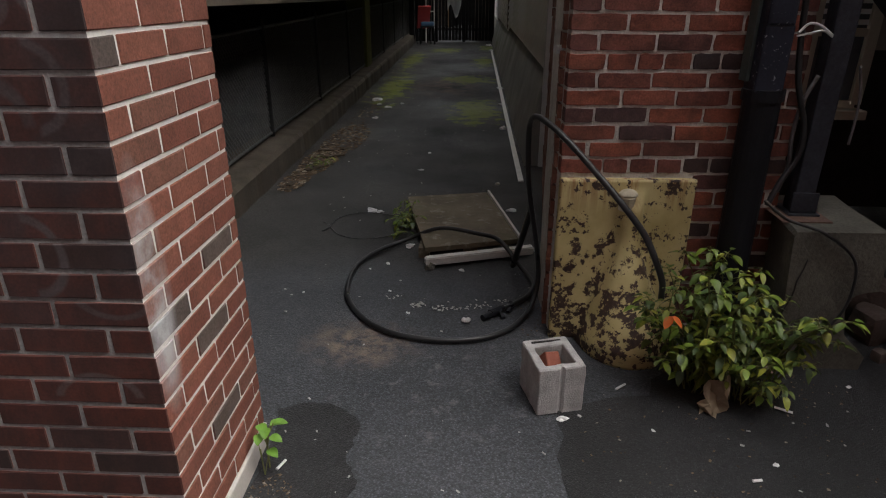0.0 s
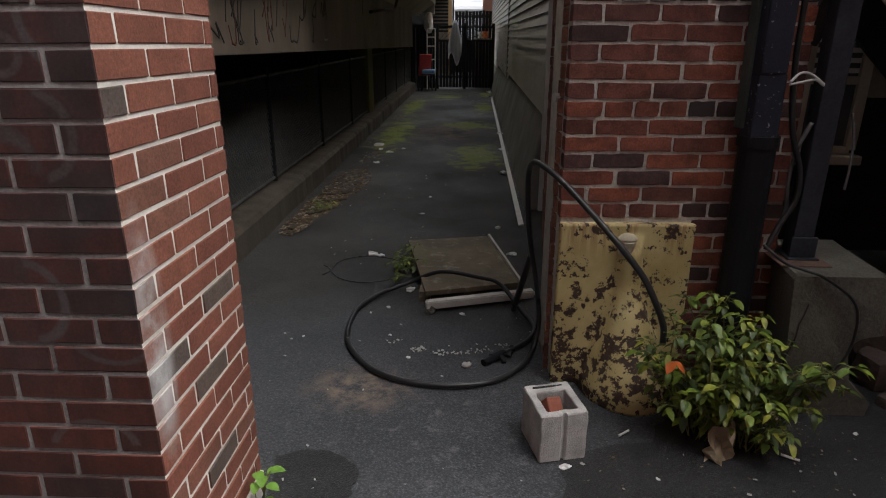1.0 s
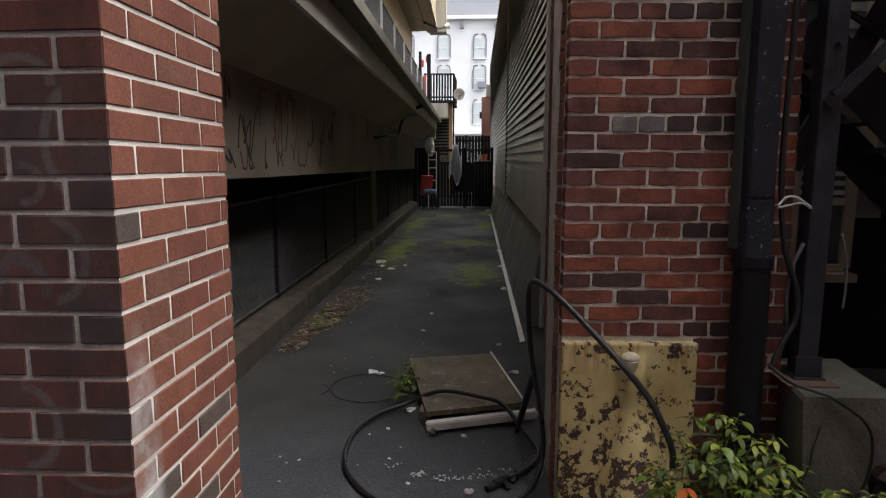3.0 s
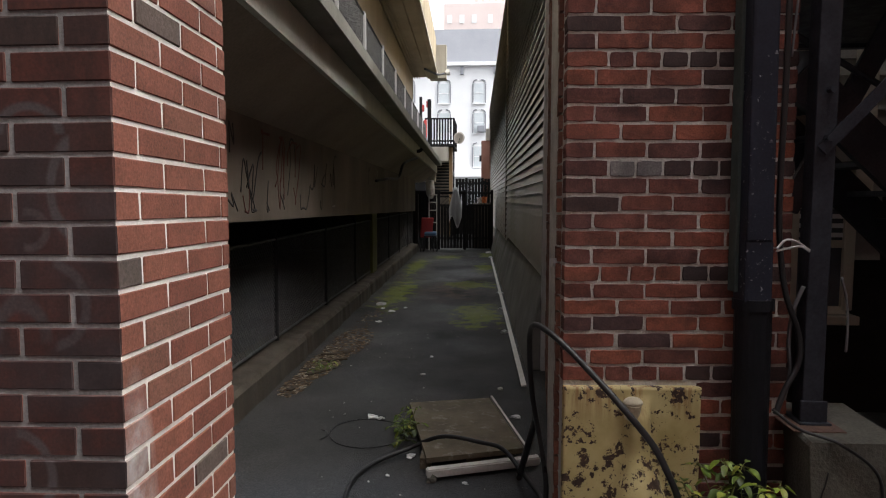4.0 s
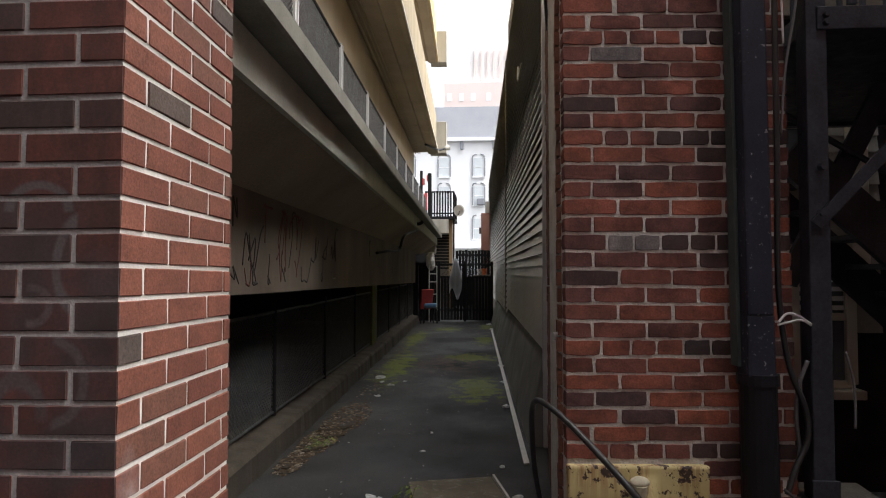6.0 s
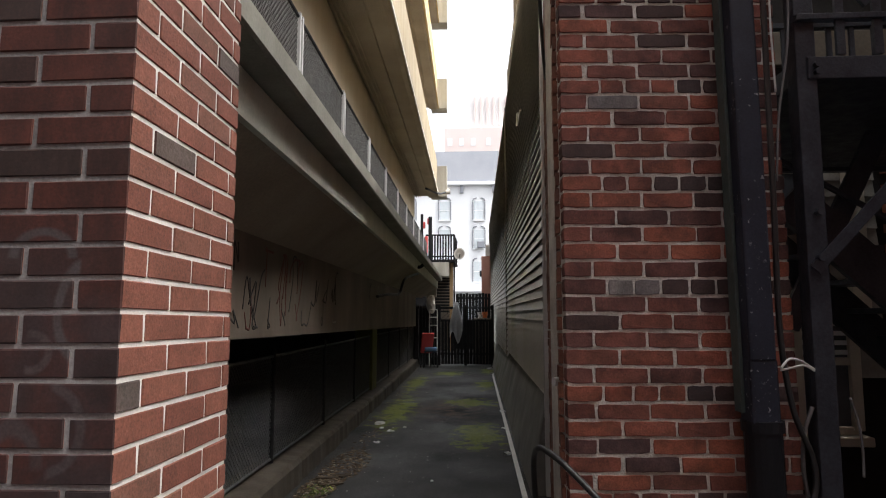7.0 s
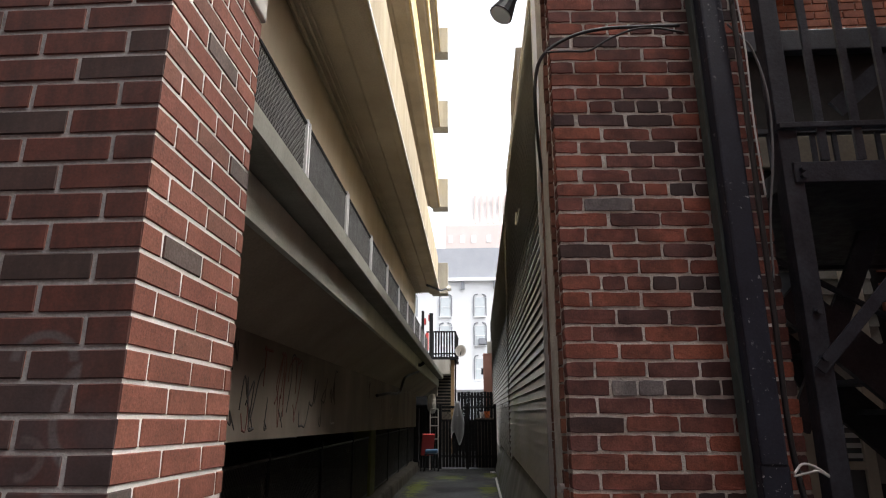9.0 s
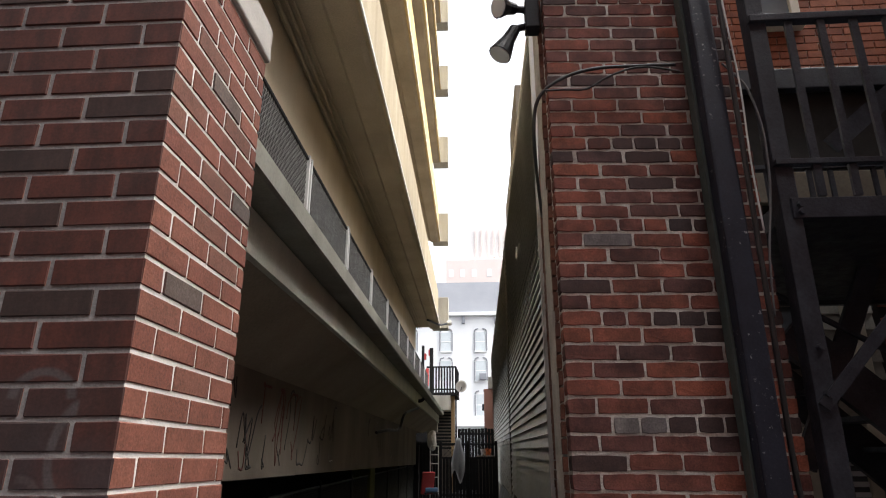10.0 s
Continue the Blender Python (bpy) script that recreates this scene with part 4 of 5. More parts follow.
pot(-0.16, 18.7, 1.36, 0.17, "flower_pot", "white plastic flower pot behind the lattice", M["plastic_white"])


def folding_chair():
    c = thing("folding_chair", "folded red camp chair with a pale metal frame", "chair", pose(-1.66, 17.4, 0, 0, 0, 20))
    part("seat", slab(-0.17, 0.17, -0.03, 0.03, 0.42, 1.0, 0.015), M["red"], c, "faded red fabric", pose(0, 0.1, 0, 18, 0, 0))
    for x in (-0.19, 0.19):
        bm = bmesh.new()
        rod(bm, (x, -0.15, 0), (x, 0.2, 1.05), 0.012, 8)
        part("leg", bm, M["wire"], c)
        bm = bmesh.new()
        rod(bm, (x, 0.22, 0), (x, -0.12, 0.6), 0.012, 8)
        part("leg", bm, M["wire"], c)
    return c


folding_chair()
t = thing("walker", "white metal frame leaning against the building", "metal frame", pose(-1.5, 17.75, 0))
for a, b in (((-0.1, 0, 0), (-0.1, 0, 1.6)), ((0.12, 0, 0), (0.12, 0, 1.6)), ((-0.1, 0, 1.6), (0.12, 0, 1.6)), ((-0.1, 0, 1.15), (0.12, 0, 1.15)), ((-0.1, 0, 0.8), (0.12, 0, 0.8)), ((-0.1, 0, 1.38), (0.12, 0, 1.38))):
    bm = bmesh.new()
    rod(bm, a, b, 0.014, 8)
    part("tube", bm, M["plastic_white"], t)
bm = slab(-1.68, -1.35, 17.15, 17.45, 0.46, 0.56, 0.03)
b = thing("storage_tub", "blue plastic tub on a small stand", "tub", bm=bm, material=M["blue"])
s = thing("stand", "dark folding stand with splayed legs", "stand", pose(-1.5, 17.3, 0))
part("top", slab(-0.2, 0.16, -0.15, 0.15, 0.42, 0.455, 0.006), M["black_iron"], s)
for x in (-0.18, 0.15):
    for y in (-0.13, 0.13):
        bm = bmesh.new()
        rod(bm, (x * 1.15, y, 0), (x * 0.9, y, 0.43), 0.014, 8)
        part("leg", bm, M["wire"], s)
bm = bmesh.new()
bmesh.ops.create_icosphere(bm, subdivisions=2, radius=0.16)
for v in bm.verts:
    v.co = Vector((v.co.x * 0.9, v.co.y, v.co.z * 1.7)) * (1 + 0.35 * noise.noise(v.co * 9))
thing("plastic_bag", "crumpled grey plastic bag hung beside the gate", "bag", pose(-1.56, 17.9, 1.75), bm=bm, material=M["plastic_white"])
bm = slab(-2.02, -1.9, 17.55, 17.75, 0, 1.62, 0.006)
thing("post", "slim grey steel post at the building corner", "post", bm=bm, material=M["wire"])


# ---- deck and yard beyond the gate ----
def deck():
    d = thing("deck", "black timber deck with railing and a slatted stair below", "deck", pose(-2.5, 25.0, 0))
    part("slab", slab(-0.2, 1.05, -0.3, 2.4, 2.98, 3.55, 0.02), M["concrete"], d, "pale concrete floor edge")
    for z in (3.75, 4.62):
        part("rail", slab(0.1, 1.28, -0.3, -0.24, z, z + 0.06, 0.006), M["fence"], d)
        part("side_rail", slab(1.22, 1.28, -0.3, 2.3, z, z + 0.06, 0.006), M["fence"], d)
    x = 0.12
    while x < 1.26:
        part("baluster", slab(x, x + 0.06, -0.29, -0.25, 3.6, 4.63), M["fence"], d)
        x += 0.11
    for y in (0.1, 0.5, 0.9, 1.3, 1.7, 2.1):
        part("baluster", slab(1.23, 1.27, y, y + 0.04, 3.6, 4.63), M["fence"], d)
    part("deck_beam", slab(0.0, 1.28, -0.3, 2.3, 3.55, 3.66, 0.006), M["fence"], d)
    part("corner_post", slab(0.22, 0.36, -0.36, -0.2, 3.55, 5.4, 0.008), M["fence"], d)
    part("corner_post", slab(-0.1, 0.0, -0.36, -0.2, 3.55, 5.5, 0.008), M["fence"], d)
    for i in range(12):
        z = 1.55 + 0.125 * i
        part("slat", slab(0.05, 1.05, 0.2 + 0.04 * i, 0.24 + 0.04 * i, z, z + 0.07), M["fence"], d)
    part("stair_wall", slab(0.0, 1.1, 0.8, 0.86, 0, 3.0), M["wood_dark"], d)
    # Dark backing added behind the gap left of the gate.
    part("stair_wall", slab(-1.0, 0.1, 0.0, 0.08, 0, 3.5), M["fence"], d)
    part("stair_post", slab(1.06, 1.2, 0.0, 0.14, 0, 3.6, 0.006), M["tan_wood"], d, "tan timber post")
    part("stair_post", slab(1.22, 1.28, -0.1, 0.0, 0, 3.55, 0.006), M["fence"], d)
    return d


deck()
for x, z in ((-2.52, 4.95), (-2.25, 5.1)):
    bm = slab(x - 0.09, x + 0.09, 24.75, 24.95, z, z + 0.26, 0.03)
    thing("cushion", "bright red cushion wedged on the deck rail", "cushion", bm=bm, material=M["red"])
bm = slab(-2.42, -2.3, 24.6, 24.68, 3.9, 4.6, 0.03)
thing("towel", "red towel hung on the deck post", "towel", bm=bm, material=M["red"])


def dish():
    d = thing("satellite_dish", "round pale satellite dish on a bent arm", "satellite dish", pose(-1.05, 24.75, 3.9))
    bm = bmesh.new()
    rings = []
    for r in (0.0001, 0.08, 0.16, 0.235):
        rings.append([bm.verts.new((r * math.cos(a * math.tau / 24), -0.9 * r * r, r * math.sin(a * math.tau / 24))) for a in range(24)])
    for a, b in zip(rings, rings[1:]):
        for i in range(24):
            bm.faces.new((a[i], a[(i + 1) % 24], b[(i + 1) % 24], b[i])).smooth = True
    bmesh.ops.solidify(bm, geom=bm.faces[:], thickness=0.01)
    part("reflector", bm, M["stone"], d, "pale grey reflector", pose(0, 0, 0, 10, 0, 25))
    part("arm", tube([(0, 0.03, 0), (-0.02, 0.1, -0.1), (-0.12, 0.15, -0.28), (-0.17, 0.2, -0.3)], 0.022, 8), M["wire"], d)
    bm = bmesh.new()
    rod(bm, (0.0, 0, -0.18), (0.05, -0.28, -0.05), 0.012, 8)
    part("feed_arm", bm, M["wire"], d)
    return d


dish()
f = thing("fence", "tall dark board fence behind the yard", "fence", pose(-1.25, 26.4, 0))
x = 0.0
while x < 1.75:
    part("board", slab(x, x + 0.125, 0, 0.025, 0, 2.36 + rng.uniform(-0.02, 0.02), 0.003), M["fence"], f)
    x += 0.135
part("rail", slab(0, 1.8, 0.02, 0.06, 2.1, 2.2), M["fence"], f)


def pink_house():
    h = thing("house", "small pink brick house end with window box and air unit", "house", pose(-0.16, 27.0, 0))
    part("wall", slab(0, 2.0, 0, 6, 0, 4.0, 0.02), M["pink"], h)
    part("upper_wall", slab(0.18, 2.0, -0.1, 6, 4.0, 4.5, 0.02), M["stone"], h)
    part("window_box", slab(-0.09, 0.02, 0.4, 0.9, 3.15, 3.4, 0.01), M["black_iron"], h)
    return h


pink_house()


# ---- far buildings ----
def white_building():
    h = thing("white_building", "tall white painted row building with arched windows and slate mansard", "building", pose(0, 62.0, 0))
    part("wall", slab(-14, 9, 0, 8, 0, 14.55), M["white_wall"], h)
    part("cornice", slab(-14, 9, -0.45, 0.05, 14.55, 14.9, 0.03), M["white_wall"], h, "white cornice")
    bm = prism([(-0.2, 14.9), (0.9, 18.35), (8, 18.35), (8, 14.9)], -14, 9, "x")
    part("roof", bm, M["slate"], h, "grey slate mansard roof")
    for x in (-9.4, -5.85, -2.3, 0.95):
        part("bracket", slab(x - 0.16, x + 0.16, -0.35, 0.02, 13.75, 14.5, 0.02), M["slate"], h, "dark cornice bracket")
    for cx in (-11.1, -7.6, -4.07, -0.6, 2.9, 6.4):
        for zt, zb in ((12.9, 11.0), (10.0, 8.1), (6.75, 4.75)):
            w = part("window", slab(cx - 0.5, cx + 0.5, -0.05, 0.05, zb, zt), M["glass_bright"], h)
            for s in (-1, 1):
                part("jamb", slab(cx + s * 0.62 - 0.05, cx + s * 0.62 + 0.05, -0.12, 0.02, zb, zt - 0.05), M["slate"], w, "dark jamb line")
                bm = tube([(cx + s * 0.62, -0.08, zt + 0.02), (cx + s * 0.5, -0.08, zt + 0.26), (cx + s * 0.2, -0.08, zt + 0.34)], 0.06, 6, 4)
                part("hood", bm, M["slate"], w, "dark arched hood line")
            part("sash", slab(cx - 0.5, cx + 0.5, -0.08, -0.04, (zb + zt) / 2 - 0.04, (zb + zt) / 2 + 0.04), M["white_wall"], w)
            part("sill", slab(cx - 0.62, cx + 0.62, -0.2, 0, zb - 0.14, zb - 0.02), M["white_wall"], w)
    part("air_conditioner", slab(-0.75, -0.05, -0.5, 0.1, 8.15, 8.75, 0.03), M["slate"], h, "grey window air conditioner")
    part("shopfront_cornice", slab(-14, 9, -0.6, 0.05, 3.7, 4.1, 0.05), M["white_wall"], h)
    return h


white_building()


def tower():
    h = thing("tower", "brick office tower with stepped crown, colours paled for haze", "tower block", pose(0, 130, 0))
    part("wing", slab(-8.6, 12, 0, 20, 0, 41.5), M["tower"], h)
    part("shaft", slab(-3.3, 14, 2, 20, 0, 50), M["tower_hazed"], h)
    part("crown", slab(-2.3, 12, 3, 20, 50, 56), M["tower_hazed"], h)
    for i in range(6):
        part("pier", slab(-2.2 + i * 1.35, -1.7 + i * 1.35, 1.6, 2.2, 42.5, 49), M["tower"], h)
    for x in (-7.4, -4.9, -2.4, 0.9, 4.2, 6.7):
        for z in (37.6, 34.2):
            part("window", slab(x - 0.5, x + 0.5, -0.1, 0.1, z, z + 1.7), M["white_wall"], h)
    return h


tower()


# ---- unseen blocks added to hold back sky light from the street side ----
def blocker_front(name, label, x0, x1, y0, y1, h, mat):
    s = thing(name, label, "building")
    part("wall", slab(x0, x1, y0, y1, 0, h), mat, s)
    part("cornice", slab(x0 - 0.2, x1 + 0.2, y0 - 0.2, y1 + 0.2, h, h + 0.4), M["stone"], s)
    return s


blocker_front("street_house", "unseen brick block added behind the camera to shut out sky", -40, 40, -12, -6.2, 13.5, M["brick_plain"])
blocker_front("street_house", "unseen brick block added at left to shut out sky", -14, -1.6, 1.25, 1.8, 9, M["brick_plain"])
blocker_front("street_house", "unseen brick block added at right to shade the fire escape", 2.9, 14, 0.8, 2.4, 9, M["brick_plain"])


# ---- fire escape and the wall behind it ----
def back_house():
    h = thing("brick_house", "shaded house behind the fire escape with cream window trim", "house")
    part("lower_wall", slab(1.25, 7.0, 4.36, 4.6, 0, 4.15), M["dark_siding"], h, "lower wall coloured near black for shade")
    z = 1.05
    while z < 2.7:
        part("lap_board", prism([(4.37, z), (4.325, z), (4.345, z + 0.11), (4.37, z + 0.11)], 1.25, 2.62, "x"), M["grey_siding"], h, "grey lap siding")
        z += 0.11
    for z0, z1, x0, x1 in ((1.2, 2.8, 2.68, 3.6), (4.28, 7.4, 1.3, 5.0)):
        bm = bmesh.new()
        row = 0
        z = z0
        while z < z1:
            x = x0 + (0.1 if row % 2 else 0.0)
            while x < x1:
                box(bm, x, x + 0.2, 4.33, 4.42, z, z + 0.057)
                x += 0.21
            z += 0.0677
            row += 1
        part("bricks", bm, M["brick_orange"], h)["kind"] = "stuff"
    part("upper_wall", slab(1.25, 7.0, 4.345, 4.6, 4.15, 7.6), M["mortar_old"], h)
    part("band", slab(1.25, 6.9, 4.26, 4.34, 4.10, 4.28, 0.01), M["black_iron"], h, "dark metal band")
    part("trim", slab(1.25, 4.5, 4.29, 4.355, 3.18, 3.42, 0.008), M["tan_trim"], h, "grimy tan trim board")
    # Unseen wall added to keep sky light from the right off this corner.
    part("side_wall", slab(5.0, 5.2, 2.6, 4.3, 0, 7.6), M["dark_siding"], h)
    part("corner_board", slab(2.40, 2.52, 4.27, 4.33, 1.4, 2.95, 0.006), M["cream"], h, "cream corner board")
    for x, z0, z1, w in ((2.2, 0.72, 1.6, 0.36), (2.02, 2.12, 2.75, 0.34), (2.34, 4.75, 6.4, 0.3)):
        wd = part("window", slab(x - w / 2, x + w / 2, 4.28, 4.33, z0, z1), M["glass"], h)
        for s in (-1, 1):
            part("frame", slab(x + s * w / 2 - 0.035, x + s * w / 2 + 0.035, 4.25, 4.34, z0, z1, 0.006), M["cream"], wd)
        for zz in (z0, z1, (z0 + z1) / 2):
            part("frame", slab(x - w / 2, x + w / 2, 4.255, 4.335, zz - 0.025, zz + 0.025, 0.006), M["cream"], wd)
        for n in range(6):
            zz = z0 + (z1 - z0) * (0.55 + 0.07 * n)
            part("blind_slat", slab(x - w / 2 + 0.04, x + w / 2 - 0.04, 4.262, 4.279, zz, zz + 0.03), M["white_wall"], wd)
        part("sill", slab(x - w / 2 - 0.06, x + w / 2 + 0.06, 4.2, 4.33, z0 - 0.09, z0 - 0.03, 0.008), M["cream"], wd)
    return h


M["tan_trim"] = mottled("grimy_tan_paint", (0.09, 0.075, 0.055), (0.16, 0.135, 0.10), 0.7, 4, 60, 0.2)
M["grey_siding"] = mottled("grimy_grey_siding", (0.2, 0.19, 0.17), (0.34, 0.32, 0.285), 0.7, 2, 60, 0.3)
# Almost black because the shade behind the fire escape is put into the colour.
M["dark_siding"] = mottled("shade_black_siding", (0.007, 0.006, 0.006), (0.018, 0.016, 0.014), 0.8, 2, 60, 0.3)
back_house()


def fire_escape():
    f = thing("fire_escape", "scuffed black iron fire escape with landing, rails and brace", "fire escape", pose(1.25, 2.45, 0))
    iron = M["black_iron"]
    part("post", slab(-0.039, 0.039, -0.0, 0.08, 0.585, 3.6, 0.005), iron, f)
    part("base_plate", slab(-0.06, 0.06, -0.03, 0.11, 0.575, 0.60, 0.004), iron, f)
    part("base_angle", slab(-0.05, 0.05, -0.012, 0.0, 0.60, 0.68, 0.003), iron, f)
    part("landing_beam", slab(0.0, 2.2, -0.01, 0.05, 2.375, 2.465, 0.004), iron, f)
    part("landing_beam", slab(-0.03, 0.03, 0.08, 1.7, 2.375, 2.465, 0.004), iron, f)
    part("landing_beam", slab(0.0, 2.2, 1.6, 1.66, 2.375, 2.465, 0.004), iron, f)
    for i in range(19):
        part("grate_bar", slab(0.03, 2.2, 0.07 + 0.082 * i, 0.13 + 0.082 * i, 2.44, 2.47), iron, f)
    # Solid sheet added under the grating to stand for its dark underside.
    part("landing_plate", slab(0.03, 2.2, 0.055, 1.6, 2.40, 2.435), iron, f)
    for y, top in ((-0.005, 3.36), (1.6, 3.36)):
        part("rail", slab(-0.04, 2.2, y - 0.02, y + 0.03, top - 0.035, top, 0.003), iron, f)
        part("rail", slab(-0.04, 2.2, y - 0.02, y + 0.02, 2.61, 2.635, 0.003), iron, f)
        x = 0.13
        while x < 2.2:
            part("baluster", slab(x - 0.016, x + 0.016, y - 0.008, y + 0.008, 2.47, top - 0.03), iron, f)
            x += 0.142
    # flat brace from the post to the landing, with bolts
    bm = bmesh.new()
    bar(bm, (-0.02, -0.012, 1.63), (0.72, -0.012, 2.42), 0.008, 0.045)
    part("brace", bm, iron, f, "flat diagonal brace")
    for z, x in ((1.675, 0.0), (1.85, 0.005), (2.40, 0.03), (2.43, 0.03)):
        bm = bmesh.new()
        rod(bm, (x, -0.03, z), (x, 0.0, z), 0.013, 6)
        part("bolt", bm, iron, f)
    # a second stair flight behind, falling away to the right
    bm = bmesh.new()
    bar(bm, (0.25, 0.75, 2.05), (1.6, 0.75, 0.75), 0.04, 0.2)
    part("stringer", bm, iron, f)
    bm = bmesh.new()
    bar(bm, (0.25, 1.35, 2.05), (1.6, 1.35, 0.75), 0.04, 0.2)
    part("stringer", bm, iron, f)
    for i in range(8):
        x, z = 0.35 + 0.16 * i, 1.95 - 0.154 * i
        part("tread", slab(x, x + 0.2, 0.76, 1.34, z - 0.02, z + 0.01, 0.003), iron, f)
    bm = bmesh.new()
    rod(bm, (0.1, 0.72, 2.3), (1.6, 0.72, 1.4), 0.016, 8)
    part("handrail", bm, iron, f)
    bm = bmesh.new()
    bar(bm, (0.25, 0.8, 1.4), (0.75, 0.8, 2.4), 0.03, 0.1)
    part("brace", bm, iron, f)
    # upper flight beyond the landing
    bm = bmesh.new()
    bar(bm, (0.45, 0.4, 2.9), (1.7, 0.4, 3.95), 0.02, 0.09)
    part("stringer", bm, iron, f)
    bm = bmesh.new()
    rod(bm, (1.9, 1.6, 0.0), (1.9, 1.6, 4.2), 0.03, 8)
    part("post", bm, iron, f)
    return f


fire_escape()


def footing():
    """A cast block with a bite broken out of its right side."""
    prof = [(1.19, 0.0), (1.52, 0.0), (1.53, 0.06), (1.49, 0.10), (1.46, 0.12), (1.425, 0.16), (1.41, 0.22), (1.40, 0.30), (1.43, 0.335), (1.455, 0.345), (1.50, 0.355), (1.505, 0.44), (1.50, 0.575), (1.48, 0.588), (1.16, 0.585), (1.15, 0.57)]
    bm = bmesh.new()
    rings = []
    for j in range(5):
        y = 2.262 + 0.45 * j / 4
        rings.append([bm.verts.new((x + 0.012 * noise.noise((x * 8, y * 9, z * 8)) + 0.03 * j / 4, y + 0.012 * noise.noise((x * 7, z * 7, 2)), z)) for x, z in prof])
    n = len(prof)
    for a, b in zip(rings, rings[1:]):
        for i in range(n):
            bm.faces.new((a[i], b[i], b[(i + 1) % n], a[(i + 1) % n]))
    bm.faces.new(rings[0])
    bm.faces.new(rings[-1][::-1])
    bmesh.ops.recalc_face_normals(bm, faces=bm.faces[:])
    f = thing("concrete_footing", "cracked grey concrete footing with a broken corner under the post", "concrete footing")
    part("block", bm, M["concrete_footing"], f)
    r = random.Random(4)
    x, z, pts = 1.215, 0.48, []
    for i in range(7):
        pts.append((x, 2.259, z))
        x += r.uniform(-0.016, 0.02)
        z -= 0.045
    part("crack", tube(pts, 0.0035, 4, 4), M["void"], f, "dark crack")
    part("rust_plate", slab(1.14, 1.33, 2.36, 2.62, 0.586, 0.592, 0.002), M["rust"], f, "flaking rusty plate")
    return f


M["rust"] = mottled("flaking_rust", (0.08, 0.045, 0.035), (0.17, 0.10, 0.075), 0.95, 18, 120, 0.9)
footing()
r = random.Random(21)
for x, y, s in ((1.70, 2.52, 0.10), (1.84, 2.45, 0.12), (1.76, 2.68, 0.15), (1.96, 2.68, 0.17), (1.64, 2.34, 0.035)):
    bm = bmesh.new()
    bmesh.ops.create_cube(bm, size=s * 1.6)
    bmesh.ops.subdivide_edges(bm, edges=bm.edges[:], cuts=3, use_grid_fill=True)
    for v in bm.verts:
        v.co *= 1 - 0.25 * (v.co.length / (s * 1.39)) ** 2 + 0.2 * noise.noise(v.co * 9 + Vector((x, y, 0)) * 7)
        v.co.z = max(-s * 0.7, v.co.z)
    thing("rubble_stone", "rough brown rubble stone beside the footing", "stone", pose(x, y, s * 0.68, 0, 0, r.uniform(0, 90)), group="rubble stones", bm=bm, material=M["rubble"])


# ---- cables on the old pier ----
def cable(name, label, pts, rad, mat, n=8):
    return thing(name, label, "cable", bm=tube(pts, rad, n), material=mat)


cable("cable", "black twin cable looping across the brick pier", [(0.29, 3.0, 2.62), (0.225, 2.52, 2.74), (0.226, 2.44, 2.905), (0.272, 2.42, 3.0), (0.385, 2.425, 3.075), (0.515, 2.43, 3.11), (0.665, 2.44, 3.121), (0.86, 2.44, 3.12)], 0.008, M["rubber"])
cable("cable", "thin black cable sagging across the brick pier", [(0.268, 2.41, 2.992), (0.36, 2.42, 3.0), (0.458, 2.425, 3.003), (0.55, 2.43, 3.06), (0.66, 2.435, 3.105), (0.76, 2.44, 3.11), (0.87, 2.42, 3.07)], 0.005, M["rubber"])
cable("cable", "black cable strapped beside the downspout", [(1.055, 2.36, 3.8), (1.062, 2.37, 3.1), (1.066, 2.38, 2.6), (1.070, 2.39, 2.2), (1.074, 2.4, 1.85), (1.074, 2.41, 1.5), (1.086, 2.42, 1.3), (1.12, 2.43, 1.1), (1.18, 2.44, 0.94), (1.185, 2.44, 0.83), (1.13, 2.42, 0.73), (1.09, 2.4, 0.64)], 0.011, M["rubber"])
cable("cable", "bright metal-sheathed cable beside the downspout", [(1.06, 2.35, 3.8), (1.07, 2.35, 3.3), (1.085, 2.355, 2.95), (1.08, 2.36, 2.6), (1.09, 2.37, 2.3)], 0.004, M["aluminium"])
cable("cable", "grey cable bowing out from the downspout", [(1.045, 2.4, 3.09), (1.09, 2.4, 3.03), (1.135, 2.4, 2.955), (1.168, 2.4, 2.758), (1.157, 2.4, 2.5), (1.11, 2.4, 2.211), (1.09, 2.4, 1.963)], 0.0048, M["rubber_grey"])
cable("cable", "thin grey wire tied round the pipe", [(1.05, 2.36, 1.27), (1.09, 2.38, 1.3), (1.14, 2.4, 1.292), (1.2, 2.43, 1.26)], 0.0045, M["aluminium"])
cable("cable", "thin grey wire tied round the pipe", [(1.05, 2.36, 1.262), (1.1, 2.39, 1.268), (1.15, 2.4, 1.276), (1.2, 2.43, 1.255)], 0.004, M["aluminium"])
cable("cable", "thin cable hanging over the concrete footing", [(1.05, 2.34, 0.68), (1.12, 2.3, 0.625), (1.2, 2.27, 0.602), (1.245, 2.245, 0.588), (1.349, 2.235, 0.513), (1.388, 2.235, 0.423), (1.377, 2.235, 0.279), (1.302, 2.235, 0.151), (1.27, 2.22, 0.1)], 0.006, M["rubber"])
cable("cable", "loose grey cable hanging behind the post", [(1.36, 2.5, 1.15), (1.385, 2.5, 1.05), (1.392, 2.5, 0.95), (1.39, 2.5, 0.86)], 0.005, M["rubber_grey"])
cable("cable", "loose grey cable hanging between pipe and post", [(1.2, 2.46, 1.12), (1.165, 2.46, 1.02), (1.155, 2.46, 0.9), (1.17, 2.47, 0.78), (1.14, 2.45, 0.68)], 0.008, M["rubber_grey"])


